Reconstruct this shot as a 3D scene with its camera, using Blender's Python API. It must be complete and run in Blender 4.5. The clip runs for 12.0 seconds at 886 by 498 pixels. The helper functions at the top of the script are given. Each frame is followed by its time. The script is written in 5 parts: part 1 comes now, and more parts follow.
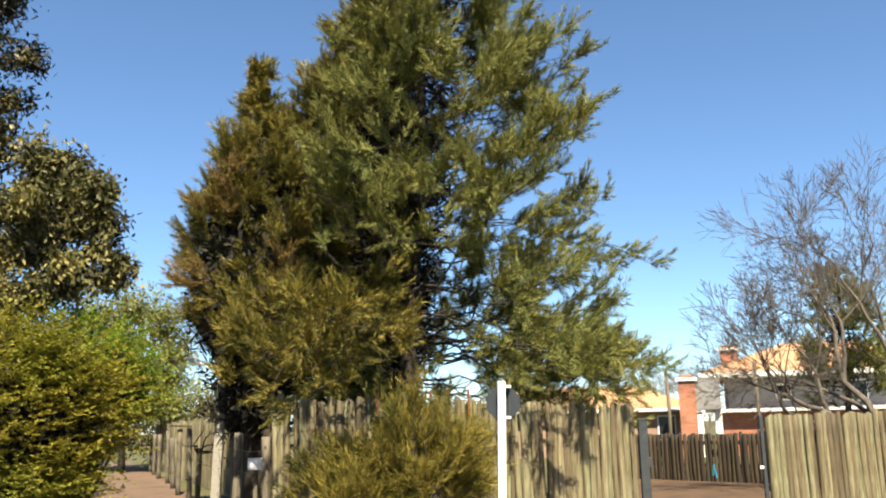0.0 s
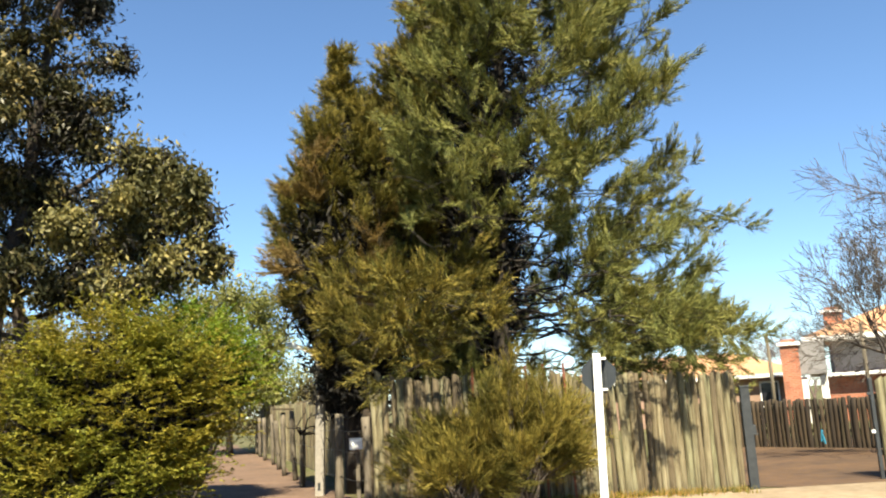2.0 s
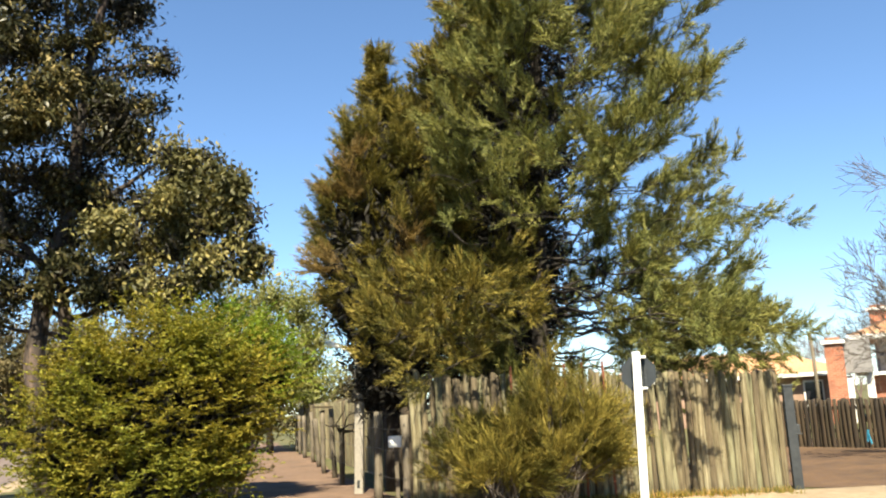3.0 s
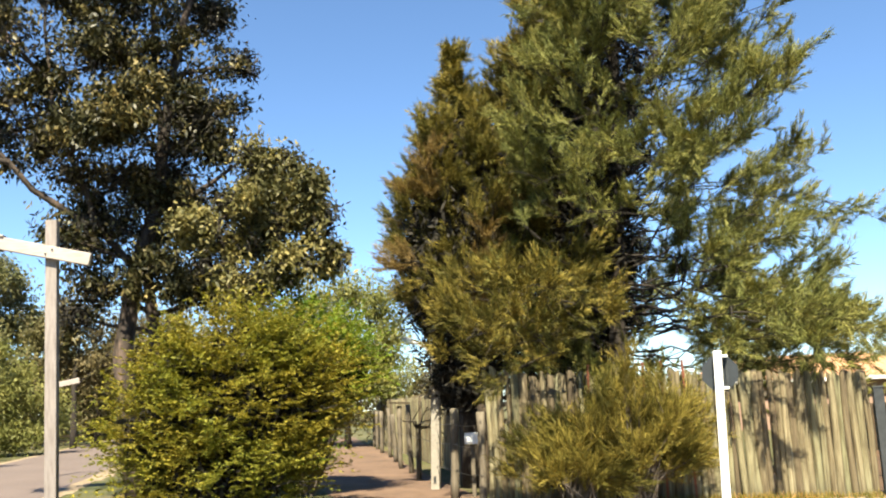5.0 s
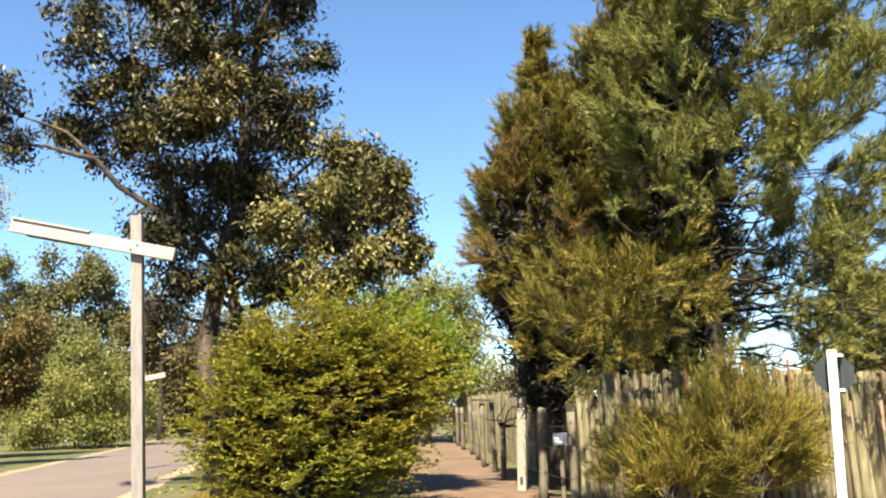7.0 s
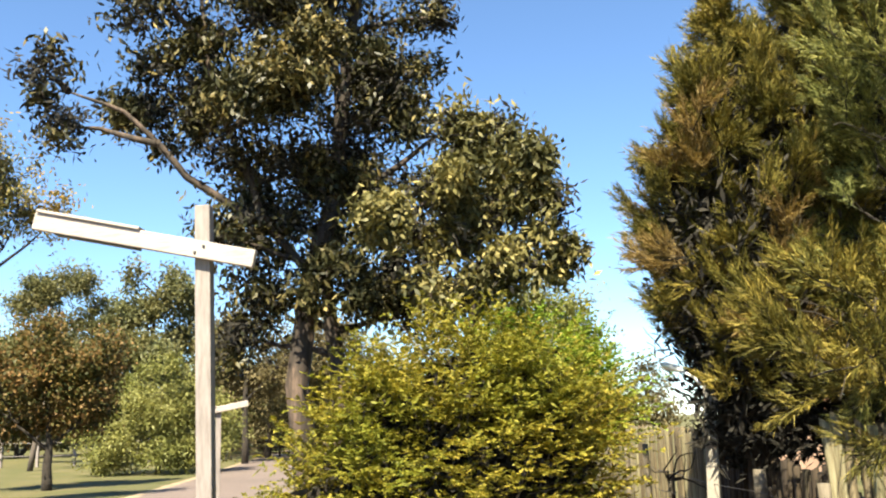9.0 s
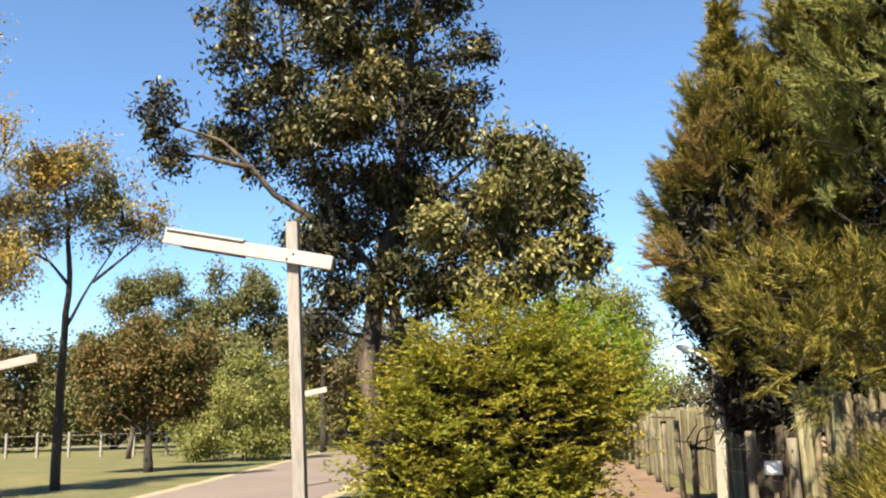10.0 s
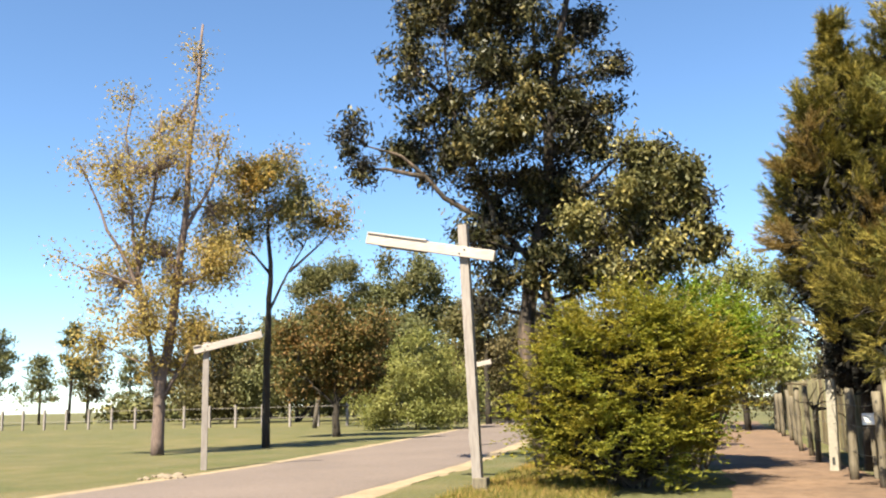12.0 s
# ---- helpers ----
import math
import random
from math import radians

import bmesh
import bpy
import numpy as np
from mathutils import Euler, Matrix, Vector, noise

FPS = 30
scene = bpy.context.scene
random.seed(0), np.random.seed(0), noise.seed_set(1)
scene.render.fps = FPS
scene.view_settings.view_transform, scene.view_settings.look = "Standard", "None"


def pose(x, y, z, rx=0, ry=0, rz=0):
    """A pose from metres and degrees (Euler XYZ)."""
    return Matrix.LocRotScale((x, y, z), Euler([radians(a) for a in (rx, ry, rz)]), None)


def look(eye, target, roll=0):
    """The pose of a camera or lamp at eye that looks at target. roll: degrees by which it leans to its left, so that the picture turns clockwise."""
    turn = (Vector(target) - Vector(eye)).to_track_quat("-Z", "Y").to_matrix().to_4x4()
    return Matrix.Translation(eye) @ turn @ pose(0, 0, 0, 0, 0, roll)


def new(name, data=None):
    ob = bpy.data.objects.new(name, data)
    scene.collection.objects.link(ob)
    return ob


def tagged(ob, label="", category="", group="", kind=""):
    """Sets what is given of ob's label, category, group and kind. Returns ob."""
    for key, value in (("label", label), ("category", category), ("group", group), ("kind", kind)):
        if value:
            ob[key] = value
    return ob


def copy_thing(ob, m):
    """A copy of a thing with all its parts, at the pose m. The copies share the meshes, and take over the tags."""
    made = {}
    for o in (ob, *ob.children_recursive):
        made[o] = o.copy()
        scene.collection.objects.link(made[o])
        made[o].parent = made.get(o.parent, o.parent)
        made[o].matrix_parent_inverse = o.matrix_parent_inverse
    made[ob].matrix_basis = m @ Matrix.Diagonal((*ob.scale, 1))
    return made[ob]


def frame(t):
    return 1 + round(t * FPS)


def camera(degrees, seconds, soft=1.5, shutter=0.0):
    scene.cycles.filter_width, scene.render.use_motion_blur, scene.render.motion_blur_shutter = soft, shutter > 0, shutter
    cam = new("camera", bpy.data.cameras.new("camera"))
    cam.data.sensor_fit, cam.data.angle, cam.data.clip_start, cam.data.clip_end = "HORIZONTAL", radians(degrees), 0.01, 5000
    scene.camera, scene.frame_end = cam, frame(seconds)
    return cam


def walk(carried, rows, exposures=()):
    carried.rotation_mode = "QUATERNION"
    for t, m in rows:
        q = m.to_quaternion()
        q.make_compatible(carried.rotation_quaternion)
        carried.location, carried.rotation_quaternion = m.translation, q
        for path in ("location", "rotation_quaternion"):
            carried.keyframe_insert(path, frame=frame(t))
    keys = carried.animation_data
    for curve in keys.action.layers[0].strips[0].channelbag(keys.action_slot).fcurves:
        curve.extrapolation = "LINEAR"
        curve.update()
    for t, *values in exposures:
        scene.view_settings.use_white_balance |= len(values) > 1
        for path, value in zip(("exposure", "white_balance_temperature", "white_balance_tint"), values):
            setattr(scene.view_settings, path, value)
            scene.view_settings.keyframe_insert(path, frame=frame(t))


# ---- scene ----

EYE = 1.6

# ---------------------------------------------------------------- camera
cam = camera(53.06, 12.0, soft=2.1, shutter=0.0)


def aim(x, y, z, bearing, pitch, lean):
    """Camera pose: bearing clockwise from +y, pitch upwards, lean clockwise in the picture."""
    return pose(x, y, z, 0, 0, -bearing) @ pose(0, 0, 0, 90 + pitch) @ pose(0, 0, 0, 0, 0, lean)


ROWS = [
    (0.0, 0.00, 0.00, 1.60, 1.10, 11.29, -1.34),
    (0.5, 0.00, 0.00, 1.60, -0.37, 10.92, -1.94),
    (1.0, 0.00, 0.00, 1.60, -1.88, 10.54, -2.51),
    (1.5, 0.00, 0.00, 1.60, -3.36, 10.20, -2.97),
    (2.0, 0.00, 0.00, 1.60, -4.70, 10.02, -3.30),
    (2.5, 0.00, 0.00, 1.60, -5.97, 10.00, -3.30),
    (3.0, 0.00, 0.00, 1.60, -7.17, 10.05, -3.15),
    (5.0, 0.00, 0.00, 1.60, -12.15, 10.09, -2.37),
    (5.5, 0.00, 0.00, 1.60, -13.43, 10.09, -2.18),
    (6.0, 0.00, 0.00, 1.60, -14.71, 10.09, -2.01),
    (6.5, 0.00, 0.00, 1.60, -15.98, 9.90, -1.92),
    (8.5, -2.36, 3.59, 2.21, -20.64, 10.63, -1.56),
    (9.0, -2.58, 3.90, 2.27, -22.30, 10.89, -1.54),
    (9.5, -2.22, 3.36, 2.15, -24.62, 11.14, -1.49),
    (10.0, -1.20, 1.79, 1.87, -26.99, 10.85, -1.64),
    (10.5, 0.55, -0.82, 1.50, -29.26, 10.11, -1.90),
    (11.0, 0.56, -0.92, 1.49, -32.88, 11.30, -1.64),
    (11.5, 0.60, -0.98, 1.48, -35.11, 10.54, -1.47),
    (12.0, 0.66, -1.04, 1.47, -37.38, 9.88, -1.37),
]
walk(cam, [(t, aim(*row)) for t, *row in ROWS], [(0.0, 1.75, 6780, 4), (3.0, 1.9, 6780, 4), (6.0, 2.08, 6780, 4), (9.0, 2.22, 6780, 4), (10.5, 2.03, 6780, 4), (12.0, 2.05, 6780, 4)])

# ---------------------------------------------------------------- light
SUN_FROM = Vector((0.15, -0.99))       # compass side the sun stands on
SUN_HEIGHT = 52.0                       # degrees
world = bpy.data.worlds.new("sky")
scene.world = world
world.use_nodes = True
wn = world.node_tree
sky = wn.nodes.new("ShaderNodeTexSky")
sky.sky_type = "NISHITA"
sky.sun_disc = False
sky.sun_elevation = radians(SUN_HEIGHT)
sky.sun_rotation = math.atan2(SUN_FROM.x, SUN_FROM.y)
sky.air_density, sky.dust_density, sky.ozone_density = 1.0, 0.15, 6.5
sky.altitude = 1500.0
wn.links.new(sky.outputs["Color"], wn.nodes["Background"].inputs["Color"])
wn.nodes["Background"].inputs["Strength"].default_value = 0.063

sun_data = bpy.data.lights.new("sun", "SUN")
sun_data.energy, sun_data.angle, sun_data.color = 5.0, radians(0.55), (1.0, 0.90, 0.72)
sun = new("sun", sun_data)
flat = SUN_FROM.normalized() * math.cos(radians(SUN_HEIGHT))
sun.matrix_basis = look((flat.x * 90, flat.y * 90, 90 * math.sin(radians(SUN_HEIGHT))), (0, 0, 0))


# ---------------------------------------------------------------- materials
def nodes_of(name):
    m = bpy.data.materials.new(name)
    m.use_nodes = True
    return m, m.node_tree, m.node_tree.nodes["Principled BSDF"]


def ramp_node(t, fac, stops):
    r = t.nodes.new("ShaderNodeValToRGB")
    while len(r.color_ramp.elements) < len(stops):
        r.color_ramp.elements.new(0.5)
    for e, (p, c) in zip(r.color_ramp.elements, stops):
        e.position, e.color = p, (*c, 1)
    t.links.new(fac, r.inputs["Fac"])
    return r.outputs["Color"]


def noise_node(t, scale, detail=4, rough=0.6, stretch=(1, 1, 1), space="Object"):
    co = t.nodes.new("ShaderNodeTexCoord")
    mp = t.nodes.new("ShaderNodeMapping")
    mp.inputs["Scale"].default_value = stretch
    n = t.nodes.new("ShaderNodeTexNoise")
    n.inputs["Scale"].default_value, n.inputs["Detail"].default_value, n.inputs["Roughness"].default_value = scale, detail, rough
    t.links.new(co.outputs[space], mp.inputs["Vector"])
    t.links.new(mp.outputs["Vector"], n.inputs["Vector"])
    return n.outputs["Fac"]


def mix_node(t, fac, a, b, how="MIX"):
    m = t.nodes.new("ShaderNodeMix")
    m.data_type, m.blend_type = "RGBA", how
    for sock, v in ((m.inputs[0], fac), (m.inputs[6], a), (m.inputs[7], b)):
        if isinstance(v, bpy.types.NodeSocket):
            t.links.new(v, sock)
        elif isinstance(v, tuple):
            sock.default_value = (*v, 1)
        else:
            sock.default_value = v
    return m.outputs[2]


def bump_node(t, b, height, strength, distance=0.02):
    n = t.nodes.new("ShaderNodeBump")
    n.inputs["Strength"].default_value, n.inputs["Distance"].default_value = strength, distance
    t.links.new(height, n.inputs["Height"])
    t.links.new(n.outputs["Normal"], b.inputs["Normal"])


def surface(name, stops, scale=6.0, stretch=(1, 1, 1), rough=0.85, metal=0.0, bump=0.4, dist=0.02, tone=0.35, stain=0.7, space="Object", per_object=False):
    """A surface with grain (ramp over stretched noise), broad stains and relief; pieces differ a little from one another."""
    m, t, b = nodes_of(name)
    grain = noise_node(t, scale, 6, 0.65, stretch, space)
    col = ramp_node(t, grain, stops)
    broad = noise_node(t, stain, 3, 0.5, (1, 1, 1), space)
    shade = ramp_node(t, broad, [(0.3, (1 - tone,) * 3), (0.7, (1.0, 1.0, 1.0))])
    col = mix_node(t, 1.0, col, shade, "MULTIPLY")
    if per_object:
        info = t.nodes.new("ShaderNodeObjectInfo")
        vary = ramp_node(t, info.outputs["Random"], [(0.0, (0.45, 0.38, 0.30)), (0.25, (0.80, 0.70, 0.56)), (0.5, (1.05, 1.0, 0.84)), (0.75, (0.92, 0.98, 0.78)), (1.0, (1.35, 1.28, 1.12))])
        col = mix_node(t, 1.0, col, vary, "MULTIPLY")
    t.links.new(col, b.inputs["Base Color"])
    b.inputs["Roughness"].default_value, b.inputs["Metallic"].default_value = rough, metal
    bump_node(t, b, grain, bump, dist)
    return m


def foliage(name, colours, see_through=0.3, rough=0.55, patch=0.6, patch_tint=(0.6, 0.55, 0.4)):
    """Leaves: each leaf has its own tone, clumps of the crown drift towards a second tint, light passes through."""
    m, t, b = nodes_of(name)
    geo = t.nodes.new("ShaderNodeNewGeometry")
    n = len(colours)
    col = ramp_node(t, geo.outputs["Random Per Island"], [(i / max(1, n - 1), c) for i, c in enumerate(colours)])
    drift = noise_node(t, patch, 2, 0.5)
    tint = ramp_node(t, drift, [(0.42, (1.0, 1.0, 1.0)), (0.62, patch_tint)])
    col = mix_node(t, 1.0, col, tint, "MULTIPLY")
    t.links.new(col, b.inputs["Base Color"])
    b.inputs["Roughness"].default_value, b.inputs["Specular IOR Level"].default_value = rough, 0.15
    tr = t.nodes.new("ShaderNodeBsdfTranslucent")
    t.links.new(mix_node(t, 1.0, col, (1.25, 1.2, 0.7), "MULTIPLY"), tr.inputs["Color"])
    mx = t.nodes.new("ShaderNodeMixShader")
    mx.inputs[0].default_value = see_through
    t.links.new(b.outputs["BSDF"], mx.inputs[1])
    t.links.new(tr.outputs["BSDF"], mx.inputs[2])
    t.links.new(mx.outputs["Shader"], t.nodes["Material Output"].inputs["Surface"])
    return m


def grass_material():
    m, t, b = nodes_of("grass_turf")
    fine = noise_node(t, 9.0, 8, 0.75)
    mid = noise_node(t, 0.55, 5, 0.6)
    broad = noise_node(t, 0.07, 3, 0.5)
    green = ramp_node(t, fine, [(0.25, (0.020, 0.030, 0.006)), (0.5, (0.072, 0.077, 0.014)), (0.75, (0.126, 0.124, 0.028))])
    straw = ramp_node(t, fine, [(0.25, (0.060, 0.050, 0.022)), (0.55, (0.140, 0.118, 0.052)), (0.8, (0.210, 0.180, 0.090))])
    dry = ramp_node(t, mid, [(0.38, (0, 0, 0)), (0.64, (0.85, 0.85, 0.85))])
    col = mix_node(t, dry, green, straw)
    t.links.new(mix_node(t, 0.8, col, ramp_node(t, broad, [(0.3, (0.50, 0.55, 0.44)), (0.7, (0.92, 0.81, 0.75))]), "MULTIPLY"), b.inputs["Base Color"])
    b.inputs["Roughness"].default_value = 0.95
    bump_node(t, b, fine, 0.9, 0.05)
    return m


GRASS = grass_material()
ASPHALT = surface("asphalt", [(0.3, (0.086, 0.064, 0.056)), (0.55, (0.132, 0.099, 0.087)), (0.8, (0.187, 0.141, 0.124))], 22, rough=0.9, bump=0.5, dist=0.01, tone=0.22, stain=0.35)
SAND = surface("sandy_earth", [(0.25, (0.163, 0.114, 0.065)), (0.5, (0.255, 0.190, 0.120)), (0.8, (0.326, 0.255, 0.169))], 5, rough=0.95, bump=0.6, dist=0.04, tone=0.35, stain=0.8)
PATH_EARTH = surface("trodden_earth", [(0.25, (0.077, 0.042, 0.025)), (0.5, (0.140, 0.084, 0.053)), (0.8, (0.182, 0.115, 0.076))], 4, rough=0.95, bump=0.7, dist=0.05, tone=0.4, stain=0.9)
YARD_EARTH = surface("yard_earth", [(0.25, (0.045, 0.022, 0.009)), (0.5, (0.090, 0.047, 0.020)), (0.8, (0.135, 0.076, 0.029))], 3, rough=0.95, bump=0.6, dist=0.05, tone=0.5, stain=0.5)
POLE_WOOD = surface("weathered_poles", [(0.25, (0.043, 0.031, 0.020)), (0.42, (0.132, 0.107, 0.065)), (0.58, (0.240, 0.212, 0.145)), (0.8, (0.329, 0.310, 0.229))], 5, (6, 6, 0.7), 0.85, bump=0.6, dist=0.012, tone=0.5, stain=1.6, per_object=True)
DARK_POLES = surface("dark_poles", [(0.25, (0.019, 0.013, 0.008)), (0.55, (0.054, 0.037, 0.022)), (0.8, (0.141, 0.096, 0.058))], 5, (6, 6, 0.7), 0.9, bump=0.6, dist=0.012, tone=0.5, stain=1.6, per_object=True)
POST_WOOD = surface("grey_posts", [(0.25, (0.056, 0.042, 0.028)), (0.5, (0.126, 0.102, 0.071)), (0.8, (0.182, 0.153, 0.113))], 6, (5, 5, 0.6), 0.85, bump=0.5, dist=0.01, tone=0.35, stain=1.5)
PALE_WOOD = surface("silvered_timber", [(0.25, (0.127, 0.105, 0.094)), (0.5, (0.211, 0.180, 0.168)), (0.8, (0.270, 0.240, 0.230))], 7, (4, 4, 0.5), 0.75, bump=0.4, dist=0.008, tone=0.25, stain=1.2)
BEAM_WOOD = surface("bleached_beam", [(0.25, (0.234, 0.189, 0.166)), (0.5, (0.336, 0.285, 0.262)), (0.8, (0.397, 0.352, 0.332))], 7, (0.5, 4, 4), 0.7, bump=0.4, dist=0.008, tone=0.2, stain=1.2)
WHITE_PAINT = surface("white_enamel", [(0.2, (0.70, 0.70, 0.68)), (0.7, (0.84, 0.84, 0.82))], 12, rough=0.4, bump=0.05, tone=0.12)
BACK_GREY = surface("sign_back", [(0.3, (0.022, 0.027, 0.032)), (0.7, (0.038, 0.044, 0.051))], 9, rough=0.5, metal=0.3, bump=0.05, tone=0.2)
STEEL = surface("grey_steel", [(0.3, (0.038, 0.042, 0.045)), (0.7, (0.070, 0.074, 0.077))], 9, rough=0.5, metal=0.5, bump=0.08, tone=0.25)
CONCRETE = surface("pole_concrete", [(0.25, (0.217, 0.195, 0.164)), (0.6, (0.303, 0.274, 0.233)), (0.85, (0.361, 0.333, 0.287))], 14, rough=0.9, bump=0.35, dist=0.01, tone=0.3)
DARK_BARK = surface("dark_bark", [(0.3, (0.012, 0.008, 0.006)), (0.55, (0.035, 0.026, 0.019)), (0.8, (0.077, 0.058, 0.045))], 7, (5, 5, 1), 0.95, bump=0.9, dist=0.03, tone=0.4)
GUM_BARK = surface("peeling_bark", [(0.3, (0.014, 0.009, 0.006)), (0.5, (0.043, 0.029, 0.020)), (0.62, (0.119, 0.079, 0.058)), (0.85, (0.167, 0.119, 0.091))], 2.2, (3, 3, 0.6), 0.85, bump=0.7, dist=0.03, tone=0.5, stain=0.8)
GREY_BARK = surface("grey_bark", [(0.3, (0.054, 0.042, 0.032)), (0.55, (0.122, 0.096, 0.077)), (0.8, (0.218, 0.179, 0.147))], 6, (4, 4, 0.8), 0.9, bump=0.7, dist=0.03, tone=0.45)
TWIG_BARK = surface("rosy_twigs", [(0.3, (0.082, 0.056, 0.049)), (0.55, (0.154, 0.107, 0.093)), (0.8, (0.215, 0.156, 0.136))], 6, (4, 4, 0.8), 0.9, bump=0.4, dist=0.02, tone=0.3)
ROOF = surface("clay_tiles", [(0.25, (0.357, 0.170, 0.085)), (0.5, (0.459, 0.238, 0.128)), (0.8, (0.527, 0.315, 0.187))], 8, rough=0.85, bump=0.4, tone=0.2, per_object=False)
WALL = surface("house_render", [(0.3, (0.173, 0.163, 0.166)), (0.7, (0.230, 0.221, 0.221))], 5, rough=0.9, bump=0.15, tone=0.15)
WARM_WALL = surface("warm_render", [(0.3, (0.230, 0.141, 0.102)), (0.7, (0.294, 0.192, 0.141))], 5, rough=0.9, bump=0.15, tone=0.2)
TRIM = surface("white_trim", [(0.3, (0.612, 0.595, 0.578)), (0.7, (0.697, 0.680, 0.663))], 9, rough=0.7, bump=0.05, tone=0.1)
WINDOW_DARK = surface("dark_glass", [(0.3, (0.012, 0.012, 0.015)), (0.7, (0.02, 0.02, 0.024))], 3, rough=0.12, bump=0.0, tone=0.1)
BLUE_CLOTH = surface("blue_strap", [(0.3, (0.02, 0.20, 0.34)), (0.7, (0.04, 0.30, 0.46))], 9, rough=0.7, bump=0.1, tone=0.2)
# Red-orange for the sunlit streaks on the fence poles.
STREAK_RED = surface("streak_red", [(0.3, (0.128, 0.032, 0.013)), (0.7, (0.230, 0.070, 0.032))], 9, rough=0.85, bump=0.3, tone=0.3)
WIRE = surface("wire", [(0.3, (0.064, 0.064, 0.064)), (0.7, (0.109, 0.102, 0.096))], 9, rough=0.5, metal=0.8, bump=0.0, tone=0.1)
STONE = surface("pale_stone", [(0.3, (0.134, 0.096, 0.067)), (0.7, (0.230, 0.184, 0.139))], 7, rough=0.9, bump=0.4, tone=0.3)


def brick_material():
    m, t, b = nodes_of("red_brick")
    co = t.nodes.new("ShaderNodeTexCoord")
    mp = t.nodes.new("ShaderNodeMapping")
    mp.inputs["Rotation"].default_value = (radians(90), 0, 0)
    br = t.nodes.new("ShaderNodeTexBrick")
    br.inputs["Color1"].default_value = (0.26, 0.07, 0.035, 1)
    br.inputs["Color2"].default_value = (0.38, 0.12, 0.06, 1)
    br.inputs["Mortar"].default_value = (0.30, 0.20, 0.15, 1)
    br.inputs["Scale"].default_value = 1.0
    br.inputs["Brick Width"].default_value, br.inputs["Row Height"].default_value, br.inputs["Mortar Size"].default_value = 0.23, 0.075, 0.012
    t.links.new(co.outputs["Object"], mp.inputs["Vector"])
    t.links.new(mp.outputs["Vector"], br.inputs["Vector"])
    wear = ramp_node(t, noise_node(t, 1.5, 4), [(0.3, (0.7, 0.65, 0.62)), (0.7, (1.1, 1.05, 1.0))])
    t.links.new(mix_node(t, 1.0, br.outputs["Color"], wear, "MULTIPLY"), b.inputs["Base Color"])
    b.inputs["Roughness"].default_value = 0.9
    bump_node(t, b, br.outputs["Fac"], -0.4, 0.01)
    return m


BRICK = brick_material()
PINE_LEAF = foliage("sheoak_needles", [(0.046, 0.043, 0.009), (0.111, 0.093, 0.016), (0.193, 0.153, 0.031), (0.263, 0.196, 0.047)], 0.08, 0.6, 1.1, (0.40, 0.46, 0.44))
SOFT_PINE_LEAF = foliage("sheoak_soft_needles", [(0.052, 0.057, 0.017), (0.117, 0.117, 0.031), (0.189, 0.181, 0.050), (0.246, 0.220, 0.067)], 0.12, 0.6, 1.1, (0.66, 0.74, 0.74))
DEAD_LEAF = foliage("browned_needles", [(0.102, 0.066, 0.024), (0.182, 0.121, 0.043), (0.244, 0.177, 0.074)], 0.25, 0.7, 1.5, (0.8, 0.8, 0.7))
# Dark tones hold shade; the last tone paints glints, the tint lit clumps.
DAPPLED_GUM_LEAF = foliage("dappled_gum_leaves", [(0.007, 0.009, 0.004), (0.014, 0.015, 0.006), (0.020, 0.021, 0.009), (0.032, 0.032, 0.014), (0.095, 0.085, 0.042)], 0.06, 0.42, 0.9, (2.4, 2.0, 1.6))
# Paler copy of the gum leaf for sunlight; the tint paints lit clumps.
SUNLIT_GUM_LEAF = foliage("sunlit_gum_leaves", [(0.037, 0.038, 0.016), (0.077, 0.074, 0.031), (0.143, 0.127, 0.056)], 0.18, 0.5, 1.2, (2.2, 2.0, 1.7))
BUSH_LEAF = foliage("olive_sprays", [(0.080, 0.077, 0.012), (0.141, 0.128, 0.018), (0.216, 0.182, 0.029), (0.310, 0.242, 0.041)], 0.32, 0.55, 0.9, (0.8, 0.95, 0.9))
LIME_LEAF = foliage("lime_sprays", [(0.084, 0.117, 0.014), (0.147, 0.192, 0.020), (0.215, 0.254, 0.033), (0.275, 0.284, 0.047)], 0.36, 0.55, 0.9, (0.75, 0.95, 0.9))
YELLOW_LEAF = foliage("yellowing_leaves", [(0.161, 0.124, 0.039), (0.301, 0.208, 0.065), (0.402, 0.281, 0.105), (0.221, 0.197, 0.092)], 0.35, 0.55, 0.5, (0.8, 0.85, 0.8))
UMBRELLA_LEAF = foliage("olive_gum_leaves", [(0.060, 0.068, 0.031), (0.122, 0.119, 0.052), (0.203, 0.179, 0.073), (0.325, 0.255, 0.096)], 0.25, 0.5, 0.5, (1.3, 0.95, 0.6))
RUSSET_LEAF = foliage("russet_leaves", [(0.038, 0.040, 0.014), (0.074, 0.065, 0.022), (0.142, 0.084, 0.033), (0.209, 0.120, 0.048)], 0.25, 0.55, 0.6, (0.6, 0.75, 0.6))
WILLOW_LEAF = foliage("willowy_leaves", [(0.109, 0.113, 0.034), (0.184, 0.182, 0.060), (0.267, 0.250, 0.089)], 0.35, 0.5, 0.4, (0.75, 0.8, 0.75))
WOODS_LEAF = foliage("woodland_leaves", [(0.053, 0.059, 0.025), (0.100, 0.104, 0.045), (0.165, 0.158, 0.071)], 0.2, 0.5, 0.25, (0.85, 0.75, 0.65))
SCRUB_LEAF = foliage("scrub_leaves", [(0.050, 0.043, 0.022), (0.101, 0.080, 0.038), (0.161, 0.126, 0.064)], 0.2, 0.6, 0.3, (0.7, 0.8, 0.6))
